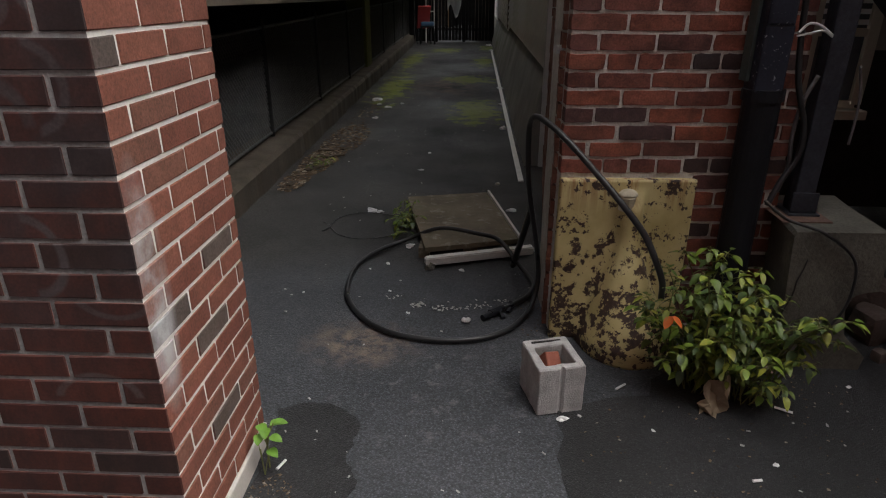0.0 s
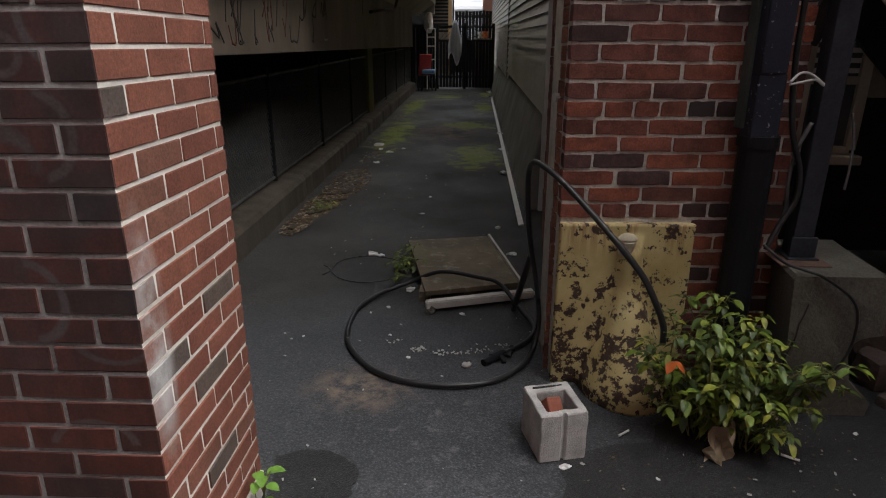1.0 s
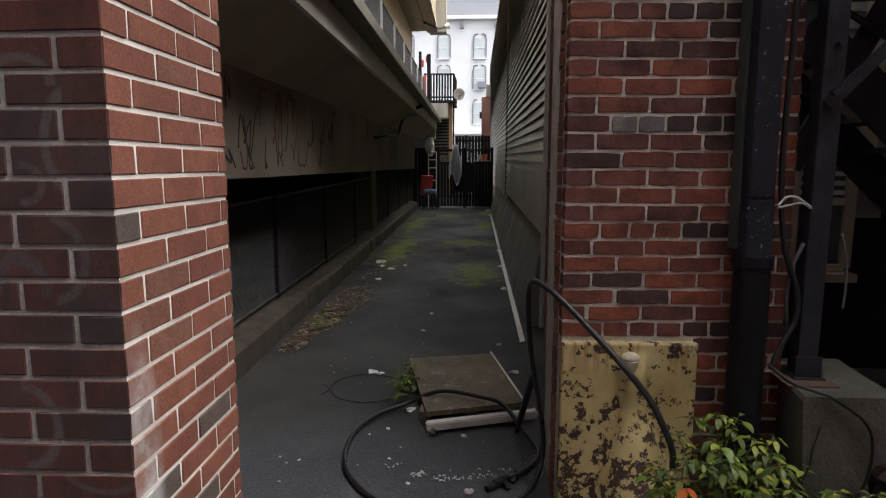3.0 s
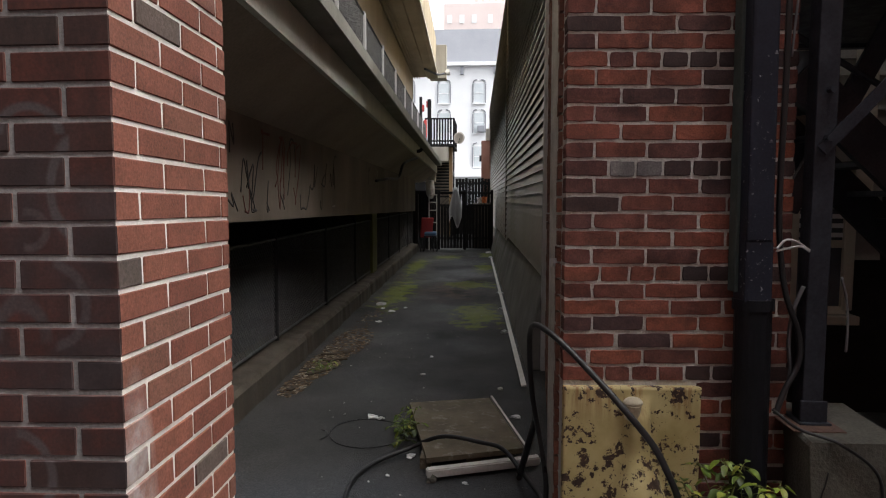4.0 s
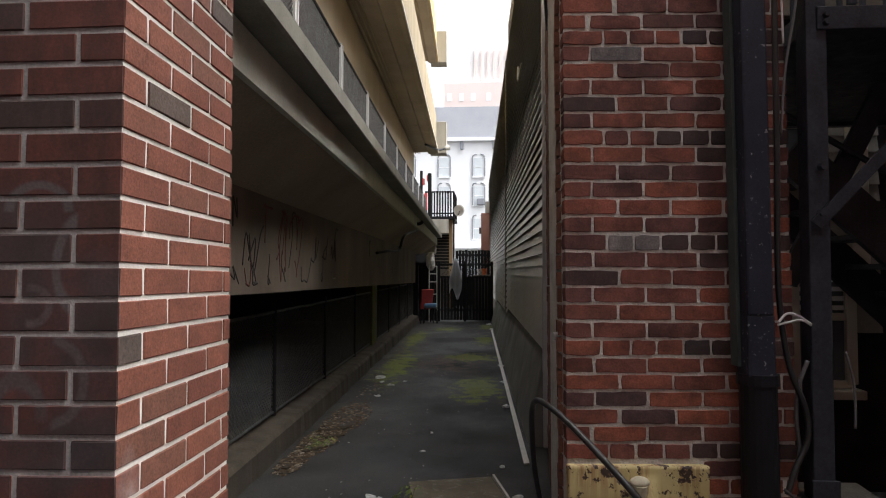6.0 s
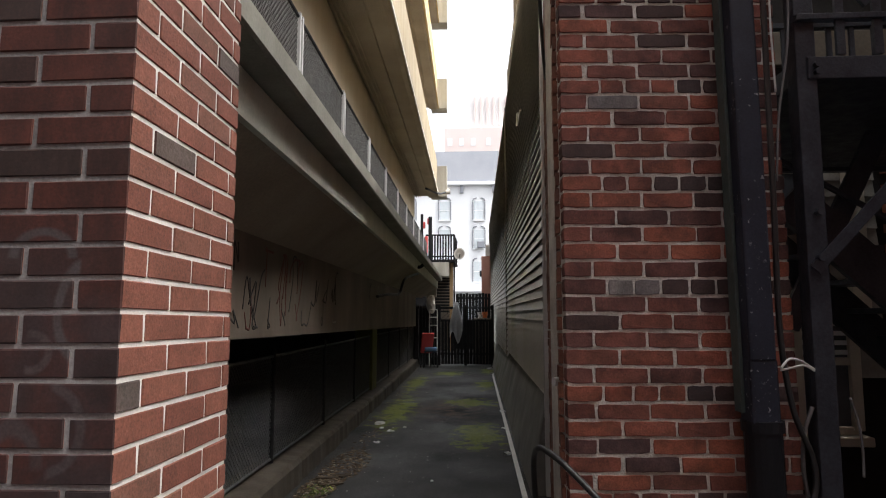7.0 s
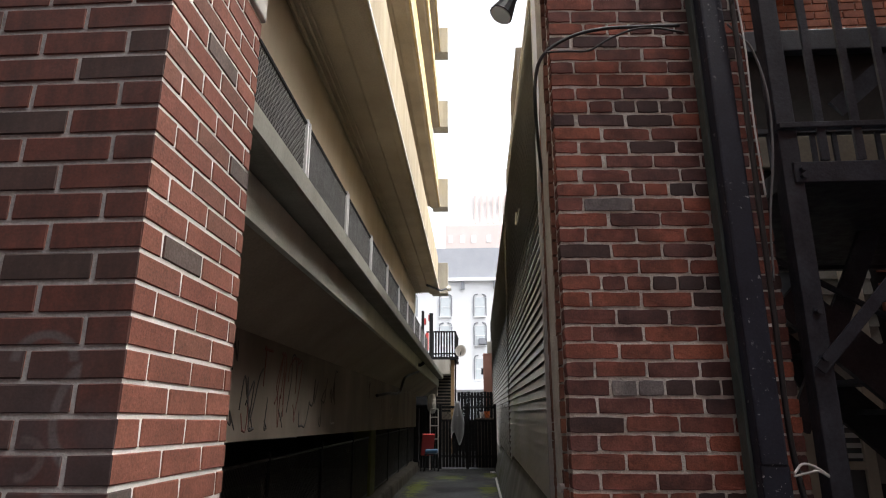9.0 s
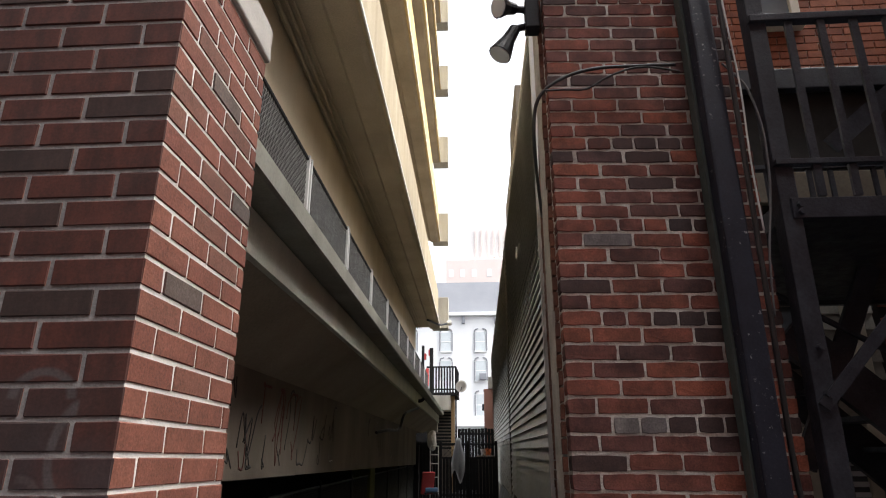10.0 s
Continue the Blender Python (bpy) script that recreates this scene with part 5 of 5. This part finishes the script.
def flood_light():
    f = thing("flood_light", "black twin flood lights bracketed to the brick corner", "lamp", pose(0.235, 2.60, 3.5))
    part("bracket", slab(-0.02, 0.05, -0.04, 0.04, -0.05, 0.12, 0.006), M["black_metal"], f)
    for a, b, c in (((-0.02, 0, -0.02), (-0.07, 0, -0.03), (-0.15, -0.02, -0.19)), ((-0.02, 0, 0.08), (-0.07, 0, 0.09), (-0.15, -0.06, 0.06))):
        bm = bmesh.new()
        rod(bm, a, b, 0.018, 10)
        d = (Vector(c) - Vector(b))
        rod(bm, b, Vector(b) + d * 0.45, 0.028, 14, 0.034)
        rod(bm, Vector(b) + d * 0.45, c, 0.034, 14, 0.058)
        h = part("lamp_head", bm, M["black_metal"], f)
        bm = bmesh.new()
        e = Vector(c)
        rod(bm, e, e + d.normalized() * 0.006, 0.052, 14)
        part("lens", bm, M["glass_bright"], h)
    return f


flood_light()
bm = bmesh.new()
rod(bm, (0.315, 2.66, 1.185), (0.268, 2.64, 1.185), 0.016, 12, 0.018)
thing("vent_cap", "small grey metal cap on the brick return", "vent cap", bm=bm, material=M["aluminium"])

# ---- thick hose ----
h = thing("hose", "thick black rubber hose arching over the guard onto the ground", "hose")
part("tube", tube([(0.66, 2.13, 0.36), (0.651, 2.12, 0.433), (0.615, 2.12, 0.521), (0.569, 2.14, 0.609), (0.487, 2.17, 0.709), (0.388, 2.24, 0.813), (0.29, 2.32, 0.906), (0.231, 2.38, 0.948), (0.191, 2.46, 0.955), (0.178, 2.55, 0.904), (0.183, 2.62, 0.776), (0.199, 2.68, 0.61), (0.231, 2.72, 0.438), (0.258, 2.72, 0.28), (0.268, 2.71, 0.14), (0.235, 2.63, 0.04), (0.142, 2.472, 0.022), (0.005, 2.371, 0.02), (-0.188, 2.344, 0.02), (-0.39, 2.396, 0.02), (-0.539, 2.527, 0.02), (-0.651, 2.746, 0.02), (-0.673, 3.043, 0.02), (-0.599, 3.25, 0.025), (-0.439, 3.40, 0.045), (-0.24, 3.40, 0.125), (-0.02, 3.33, 0.125), (0.10, 3.25, 0.12), (0.20, 3.10, 0.05), (0.265, 2.937, 0.02), (0.237, 2.796, 0.02), (0.15, 2.684, 0.02), (0.05, 2.589, 0.02)], 0.012, 12), M["rubber"], h)
bm = bmesh.new()
rod(bm, (0.09, 2.628, 0.022), (0.05, 2.589, 0.022), 0.019, 12)
part("ferrule", bm, M["black_metal"], h, "black end ferrule")
bm = bmesh.new()
rod(bm, (0.175, 3.14, 0.02), (0.222, 2.76, 0.47), 0.016, 12)
thing("pipe_stub", "short black pipe leaning on the wall corner", "pipe", bm=bm, material=M["rubber"])
bm = bmesh.new()
rod(bm, (0.10, 2.64, 0.024), (0.015, 2.55, 0.018), 0.016, 12)
thing("hose_coupling", "black hose coupling on the ground", "coupling", bm=bm, material=M["black_metal"])
for i, (x, y, a) in enumerate(((0.06, 2.6, 40), (0.11, 2.57, 110), (0.13, 2.63, 75), (0.09, 2.66, 10))):
    bm = bmesh.new()
    bar(bm, (0, 0, 0.012), (0.07, 0.0, 0.03), 0.018, 0.012)
    thing("bracket_piece", "broken black metal bracket piece by the hose end", "metal scrap", pose(x, y, 0, 0, 0, a), group="metal scraps", bm=bm, material=M["black_metal"])
cable("wire_loop", "thin dark wire loop lying on the asphalt", [(-0.99, 3.60, 0.008), (-0.962, 3.66, 0.008), (-0.937, 3.847, 0.008), (-0.786, 3.946, 0.012), (-0.568, 3.895, 0.01), (-0.50, 3.75, 0.008), (-0.53, 3.58, 0.008), (-0.702, 3.486, 0.01), (-0.871, 3.548, 0.008), (-0.98, 3.72, 0.01), (-1.02, 3.75, 0.01)], 0.003, M["rubber"], 6)


# ---- concrete block with a brick in it ----
def hollow_block():
    b = thing("concrete_block", "pale hollow concrete block standing on the asphalt", "concrete block", pose(0.210, 1.885, 0, 0, 0, 14.5))
    w, d, h, t = 0.172, 0.205, 0.192, 0.03
    bm = bmesh.new()
    # outer ring with a groove in the front, round a hollow core
    outer = [(0, 0), (w * 0.5 - 0.008, 0), (w * 0.5 - 0.007, 0.012), (w * 0.5 + 0.007, 0.012), (w * 0.5 + 0.008, 0), (w, 0), (w, d), (0, d)]
    inner = [(t, t), (w * 0.4, t), (w * 0.45, t), (w * 0.55, t), (w * 0.6, t), (w - t, t), (w - t, d - 0.055), (t, d - 0.055)]
    layers = []
    for z in (0.0, h):
        j = 0.003 if z else 0.0
        rr = random.Random(9)
        layers.append(([bm.verts.new((x, y, z + rr.uniform(-j, j))) for x, y in outer], [bm.verts.new((x + (0.006 if z == 0 else 0) * (1 if x < w / 2 else -1), y, z + rr.uniform(-j, j))) for x, y in inner]))
    n = len(outer)
    (o0, i0), (o1, i1) = layers
    for i in range(n):
        k2 = (i + 1) % n
        bm.faces.new((o0[i], o0[k2], o1[k2], o1[i]))
        bm.faces.new((i0[k2], i0[i], i1[i], i1[k2]))
        bm.faces.new((o1[i], o1[k2], i1[k2], i1[i]))
        bm.faces.new((o0[k2], o0[i], i0[i], i0[k2]))
    bmesh.ops.bevel(bm, geom=[e for e in bm.edges if e.calc_length() > 0.02], offset=0.004, segments=1, affect="EDGES")
    bmesh.ops.subdivide_edges(bm, edges=[e for e in bm.edges if e.calc_length() > 0.1], cuts=4, use_grid_fill=True)
    for v in bm.verts:
        v.co += Vector((noise.noise(v.co * 40), noise.noise(v.co * 43 + Vector((5, 0, 0))), noise.noise(v.co * 37 + Vector((0, 9, 0))))) * 0.0036
        v.co.z = max(v.co.z, 0.0)
    part("shell", bm, M["cmu"], b)
    # No recess here: a near-black strip draws the groove's shade.
    bm = bmesh.new()
    box(bm, 0.03, w - 0.03, d - 0.028, d - 0.02, h - 0.006, h + 0.002)
    part("groove", bm, M["void"], b, "dark strip drawing the shade of a groove in the back web")
    return b


hollow_block()
bm = slab(-0.028, 0.028, -0.05, 0.05, -0.028, 0.028, 0.006)
for v in bm.verts:
    v.co += Vector((1, 1, 1)) * 0.004 * noise.noise(v.co * 40)
thing("brick_piece", "broken red brick piece dropped in the concrete block", "brick", pose(0.258, 1.965, 0.158, 40, 8, 20), bm=bm, material=M["brick_piece"])


# ---- board and plank ----
def board():
    b = thing("plywood_board", "mouldy brown plywood board lying on blocks", "board")
    bm = fan([(-0.505, 4.076), (-0.307, 3.19), (0.215, 3.36), (0.035, 4.217)], 0.06, 0.088)
    bmesh.ops.recalc_face_normals(bm, faces=bm.faces[:])
    part("panel", bm, M["plywood"], b)
    bm = bmesh.new()
    bar(bm, (0.045, 4.21, 0.095), (0.222, 3.36, 0.095), 0.014, 0.02)
    part("edge_strip", bm, M["plastic_white"], b, "pale edge strip")
    part("batten", slab(-0.30, -0.24, 3.25, 4.0, 0.0, 0.06), M["plywood"], b, m=pose(-0.05, 0, 0, 0, 0, 0))
    part("batten", slab(-0.1, -0.02, 3.3, 4.05, 0.0, 0.06), M["plywood"], b)
    return b


k = Mat("mouldy_plywood", 0.8)
c = k.ramp(k.noise(3.2, 7, 0.65), (0.3, (0.085, 0.068, 0.045)), (0.55, (0.15, 0.12, 0.08)), (0.75, (0.21, 0.18, 0.135)))
c = k.mix(k.ramp(k.noise(13, 6, 0.7), (0.55, 0.0), (0.68, 0.75)), c, (0.30, 0.28, 0.24))
c = k.mix(k.ramp(k.noise(5, 5, 0.6), (0.55, 0.0), (0.7, 0.4)), c, (0.07, 0.085, 0.025))
M["plywood"] = k.done(c, k.noise(70, 4), 0.4, 0.003)
board()
bm = bmesh.new()
bar(bm, (-0.30, 3.118, 0.04), (0.29, 3.325, 0.04), 0.05, 0.045)
bmesh.ops.bevel(bm, geom=bm.edges[:], offset=0.006, segments=2, affect="EDGES")
thing("plank", "dirty white painted plank along the board's edge", "plank", bm=bm, material=M["plastic_white"])

# ---- litter ----
def crumple(x, y, size, label, mat, seed, flat=0.4, category="litter", name="paper_scrap", z=0.0):
    rr = random.Random(seed)
    bm = bmesh.new()
    bmesh.ops.create_icosphere(bm, subdivisions=2, radius=size)
    for v in bm.verts:
        n = 1 + 0.75 * noise.noise(v.co * (1.7 / size) + Vector((seed, 0, 0))) + rr.uniform(-0.16, 0.16)
        v.co = Vector((v.co.x * n, v.co.y * n * 0.7, max(-size * flat * 0.5, v.co.z * flat * n)))
    thing(name, label, category, pose(x, y, z + size * flat * 0.5 + 0.002, 0, 0, rr.uniform(0, 180)), group="litter", bm=bm, material=mat)


for i, (x, y, s) in enumerate(((-0.746, 4.006, 0.055), (-0.69, 3.99, 0.035), (-0.417, 3.40, 0.045), (-0.509, 3.151, 0.022), (-0.596, 3.078, 0.012), (-0.881, 2.78, 0.012), (-0.452, 2.823, 0.014), (-0.335, 2.602, 0.016), (-0.101, 3.091, 0.024), (0.203, 4.076, 0.05), (0.212, 6.737, 0.08), (0.117, 4.689, 0.04), (-0.488, 5.62, 0.03), (-0.511, 5.045, 0.03), (-1.42, 8.4, 0.11), (-1.35, 8.1, 0.05), (-1.2, 7.9, 0.06), (0.959, 1.686, 0.016), (1.418, 2.138, 0.016), (0.607, 1.83, 0.012), (0.30, 1.87, 0.03), (0.907, 1.991, 0.012), (-1.25, 7.2, 0.05), (-1.06, 8.18, 0.035), (0.1, 16.9, 0.12), (0.15, 15.6, 0.09), (0.24, 9.6, 0.07), (0.22, 8.2, 0.06), (0.27, 3.42, 0.05), (0.31, 3.40, 0.035))):
    crumple(x, y, s * 0.68, "crumpled white paper scrap on the asphalt", M["paper"], i, 0.35)
for x, y, a, l in ((-0.627, 1.551, 70, 0.045), (1.073, 1.98, -30, 0.06), (0.52, 2.051, 40, 0.055), (0.85, 1.6, 10, 0.03)):
    bm = bmesh.new()
    rod(bm, (0, 0, 0.007), (l, 0, 0.007), 0.0045, 8)
    thing("cigarette_butt", "white cigarette butt on the asphalt", "litter", pose(x, y, 0.006, 0, 0, a), group="cigarette butts", bm=bm, material=M["paper"])
crumple(-0.061, 2.541, 0.022, "grey broken stone by the hose", M["cmu"], 41, 0.7, "stone", "stone")
crumple(-0.27, 3.10, 0.03, "rounded dirty stone at the plank end", M["concrete_footing"], 42, 0.8, "stone", "stone")


M["wood_rotten"] = mottled("rotten_wood", (0.028, 0.02, 0.013), (0.085, 0.062, 0.042), 0.9, 9, 60, 0.6)


def scatter(name, label, spots, material, sizes, seed, chips=True):
    """Loose bits too many to count, in one mesh."""
    rr = random.Random(seed)
    bm = bmesh.new()
    for x0, y0, rx, ry, n in spots:
        for i in range(n):
            a, d = rr.uniform(0, math.tau), math.sqrt(rr.random())
            x, y, s = x0 + rx * d * math.cos(a), y0 + ry * d * math.sin(a), rr.uniform(*sizes)
            t = rr.uniform(0, math.tau)
            u = Vector((math.cos(t), math.sin(t), rr.uniform(-0.15, 0.15))) * s
            w = Vector((-math.sin(t), math.cos(t), rr.uniform(-0.2, 0.2))) * s * rr.uniform(0.3, 0.8)
            c = Vector((x, y, 0.005 + s * 0.25 + (0 if chips else 0.03 * rr.random() * (1 - d))))
            top = Vector((0, 0, s * (0.35 if chips else 0.15)))
            v = [bm.verts.new(c + q) for q in (-u - w, u - w * 0.7, u * 0.8 + w, -u * 0.9 + w * 0.8)]
            v += [bm.verts.new(c + q * 0.8 + top) for q in (-u - w, u - w * 0.7, u * 0.8 + w, -u * 0.9 + w * 0.8)]
            for f in ((4, 5, 6, 7), (0, 1, 5, 4), (1, 2, 6, 5), (2, 3, 7, 6), (3, 0, 4, 7)):
                bm.faces.new([v[j] for j in f])
    return thing(name, label, "litter", kind="stuff", bm=bm, material=material)


scatter("grit", "pale grit and chips strewn over the asphalt", [(-0.41, 2.75, 0.05, 0.03, 8), (-0.30, 2.68, 0.06, 0.03, 16), (-0.16, 2.655, 0.08, 0.025, 26), (-0.02, 2.68, 0.08, 0.03, 22), (0.08, 2.74, 0.06, 0.04, 10), (-0.2, 2.5, 1.2, 0.9, 40), (0.9, 1.8, 0.7, 0.35, 14), (-0.5, 5.2, 0.9, 1.6, 60), (-0.5, 9.5, 1.0, 3.5, 90), (-0.6, 15.6, 0.9, 2.2, 260), (-1.35, 8.6, 0.2, 2.0, 60), (0.25, 3.2, 0.15, 0.5, 20), (-0.6, 16.8, 0.7, 0.8, 40), (-0.1, 1.6, 0.5, 0.4, 10)], M["paper_dirty"], (0.002, 0.009), 5)
scatter("leaf_litter", "dead leaves and twigs drifted against the kerb", [(-1.46, 4.7, 0.10, 0.35, 400), (-1.42, 5.3, 0.15, 0.5, 800), (-1.36, 6.1, 0.2, 0.7, 640), (-1.40, 7.4, 0.13, 1.0, 110), (-1.45, 9.5, 0.12, 2.0, 100), (-1.55, 13.0, 0.12, 2.6, 90), (0.9, 2.25, 0.3, 0.1, 60)], M["debris"], (0.006, 0.022), 6, False)
scatter("grit", "dark grit and crumbs beside the pier foot", [(-0.62, 1.42, 0.07, 0.12, 160), (0.9, 1.75, 0.6, 0.3, 120), (0.25, 2.6, 0.1, 0.3, 60), (1.1, 2.1, 0.3, 0.12, 120)], M["debris"], (0.0015, 0.006), 16)
for i, (x, y, a, l) in enumerate(((-1.38, 5.0, 60, 0.34), (-1.33, 5.4, 40, 0.28), (-1.28, 5.7, 75, 0.22), (-1.42, 5.6, 20, 0.26), (-1.45, 4.55, 80, 0.2))):
    bm = slab(-l * 0.38, l * 0.38, -0.022, 0.022, 0, 0.014, 0.004)
    thing("wood_scrap", "rotten brown wood scrap against the kerb", "wood scrap", pose(x, y, 0.012, 0, 3, a), group="wood scraps", bm=bm, material=M["wood_rotten"])
bm = bmesh.new()
rows = []
for j in range(7):
    rows.append([bm.verts.new((0.79 + 0.09 * i / 5 + 0.02 * j / 6 + 0.008 * math.sin(j * 2 + i), 1.93 + 0.05 * j / 6 + 0.02 * math.sin(i * 1.7 + j), 0.004 + 0.15 * (j / 6) ** 1.2 * (0.6 + 0.4 * i / 5))) for i in range(6)])
for a, c in zip(rows, rows[1:]):
    for i in range(5):
        bm.faces.new((a[i], a[i + 1], c[i + 1], c[i]))
bmesh.ops.solidify(bm, geom=bm.faces[:], thickness=0.004)
thing("paper_bag", "torn tan paper bag propped under the weeds", "bag", bm=bm, material=M["bag"])


# ---- weeds ----
def leaf_card(bm, at, direction, length, width, droop):
    """An oval pointed leaf, folded along its midrib."""
    d = Vector(direction).normalized()
    s = d.cross(Vector((0, 0, 1)))
    s = s.normalized() if s.length > 0.05 else Vector((1, 0, 0))
    up = s.cross(d)
    p = Vector(at)
    rows = []
    for t, w in ((0.0, 0.0), (0.08, 0.5), (0.25, 0.88), (0.45, 1.0), (0.65, 0.86), (0.84, 0.5), (1.0, 0.0)):
        c = p + d * length * t + Vector((0, 0, -droop * length * t * t))
        q = s * width * 0.5 * w
        lift = up * width * 0.16 * w
        rows.append([bm.verts.new(c)] if w == 0 else [bm.verts.new(c + q + lift), bm.verts.new(c), bm.verts.new(c - q + lift)])
    for a, b in zip(rows, rows[1:]):
        if len(a) == 1:
            faces = ((a[0], b[1], b[0]), (a[0], b[2], b[1]))
        elif len(b) == 1:
            faces = ((a[0], a[1], b[0]), (a[1], a[2], b[0]))
        else:
            faces = ((a[0], a[1], b[1], b[0]), (a[1], a[2], b[2], b[1]))
        for f in faces:
            bm.faces.new(f).smooth = True


def weed_clump(name, label, base, spread, height, stems, leaf, seed, lean=(0, 0), leaves=14):
    """A weed: branching stems, each with its own leaves, uneven in outline."""
    rr = random.Random(seed)
    w = thing(name, label, "plant")
    stem_bm, young, old = bmesh.new(), bmesh.new(), bmesh.new()
    for i in range(stems):
        a = rr.uniform(0, math.tau)
        q = rr.random() ** 0.6
        b = Vector((base[0] + 0.35 * spread[0] * q * math.cos(a), base[1] + 0.35 * spread[1] * q * math.sin(a), 0))
        h = height * rr.uniform(0.35, 1.0)
        top = b + Vector((spread[0] * 0.75 * q * math.cos(a) + lean[0] * h, spread[1] * 0.6 * q * math.sin(a) + lean[1] * h, h))
        bend = (b + top) / 2 + Vector((rr.uniform(-0.05, 0.05), rr.uniform(-0.05, 0.05), h * 0.15))
        path = [b, bend, top, top + (top - bend) * 0.25 + Vector((0, 0, -0.06 * rr.random()))]
        pts = smooth_path(path, 5)
        for p0, p1 in zip(pts, pts[1:]):
            rod(stem_bm, p0, p1, 0.0022, 4)
        for j in range(leaves):
            t = 0.2 + 0.8 * (j + rr.random()) / leaves
            c = pts[min(int(t * (len(pts) - 1)), len(pts) - 1)]
            ang = rr.uniform(0, math.tau)
            d = Vector((math.cos(ang), math.sin(ang), rr.uniform(-0.35, 0.35)))
            s = leaf * rr.uniform(0.45, 1.25)
            c2 = c + d * s * 0.45
            rod(stem_bm, c, c2, 0.0011, 3)
            leaf_card(young if rr.random() < 0.55 else old, c2, d + Vector((0, 0, -0.15)), s, s * rr.uniform(0.48, 0.68), rr.uniform(0.15, 0.7))
    part("stem_growth", stem_bm, M["stem"], w)["kind"] = "stuff"
    part("foliage", young, M["leaf"], w, "bright green pointed leaves")["kind"] = "stuff"
    part("foliage", old, M["leaf_dark"], w, "darker green leaves")["kind"] = "stuff"
    return w


def leaf_material(name, a, b, c2):
    k = Mat(name, 0.5)
    col = k.ramp(k.random(True), (0.0, a), (0.6, b), (1.0, c2))
    col = k.mix(1.0, col, k.ramp(k.noise(60, 4), (0.3, 0.75), (0.7, 1.15)), "MULTIPLY")
    k.b.inputs["Transmission Weight"].default_value = 0.0
    k.b.inputs["Subsurface Weight"].default_value = 0.0
    return k.done(col, k.noise(120, 3), 0.2, 0.001)


M["leaf"] = leaf_material("green_leaf", (0.085, 0.15, 0.018), (0.17, 0.235, 0.026), (0.30, 0.31, 0.04))
M["leaf_dark"] = leaf_material("deep_green_leaf", (0.035, 0.066, 0.011), (0.065, 0.105, 0.016), (0.11, 0.14, 0.02))
M["stem"] = mottled("green_stem", (0.10, 0.12, 0.03), (0.18, 0.18, 0.06), 0.7, 20, 90, 0.1)
weed_clump("weed_clump", "bushy green weeds growing at the pier foot", (0.845, 2.12), (0.25, 0.2), 0.50, 54, 0.042, 3, (0, -0.05), 18)
weed_clump("weed_clump", "yellow-green weeds sprawling before the footing", (0.97, 2.05), (0.23, 0.14), 0.40, 38, 0.040, 8, (0.05, -0.12), 16)
def seedling():
    """A young broad-leaved weed with a few large rounded leaves."""
    w = thing("weed", "small bright broad-leaved weed in the crack beside the pier", "plant", pose(0.018, -0.01, 0))
    tips = ((-0.69, 1.58, 0.17, -0.9), (-0.668, 1.57, 0.165, -1.3), (-0.65, 1.59, 0.168, 0.3), (-0.655, 1.56, 0.14, -0.25), (-0.66, 1.55, 0.10, -0.6), (-0.68, 1.56, 0.15, -1.5), (-0.665, 1.60, 0.15, 0.7))
    stem = bmesh.new()
    for x, y, z, a in tips:
        pts = smooth_path([(-0.672, 1.575, 0), (-0.672, 1.577, z * 0.6), (x, y, z)], 5)
        for p, q in zip(pts, pts[1:]):
            rod(stem, p, q, 0.002, 5)
    for x, z in ((-0.69, 0.16), (-0.683, 0.10), (-0.664, 0.07)):
        rod(stem, (-0.678, 1.545, 0), (x, 1.55, z), 0.0016, 5)
    part("stem_growth", stem, M["stem"], w)["kind"] = "stuff"
    for x, y, z, a in tips:
        bm = bmesh.new()
        leaf_card(bm, (x, y, z), (math.cos(a), math.sin(a), 0.12), 0.046, 0.034, 0.3)
        part("leaf", bm, M["leaf_bright"], w)
    return w


M["leaf_bright"] = leaf_material("bright_green_leaf", (0.10, 0.22, 0.02), (0.14, 0.29, 0.03), (0.2, 0.33, 0.04))
seedling()
weed_clump("weed_clump", "low weeds along the plywood board", (-0.47, 3.72), (0.07, 0.35), 0.14, 16, 0.04, 12, (0, 0), 8)
weed_clump("weed_clump", "few weeds in the litter by the kerb", (-1.38, 5.05), (0.1, 0.2), 0.1, 8, 0.035, 14, (0, 0), 6)
bm = bmesh.new()
for a in (-20, 25):
    d = Vector((math.sin(radians(a)), -0.3, -0.6 + 0.5 * abs(math.sin(radians(a)))))
    leaf_card(bm, (0.665, 2.0, 0.36), d, 0.05, 0.034, 0.1)
thing("fallen_leaf", "orange autumn leaf caught in the weeds", "leaf", bm=bm, material=M["orange"])
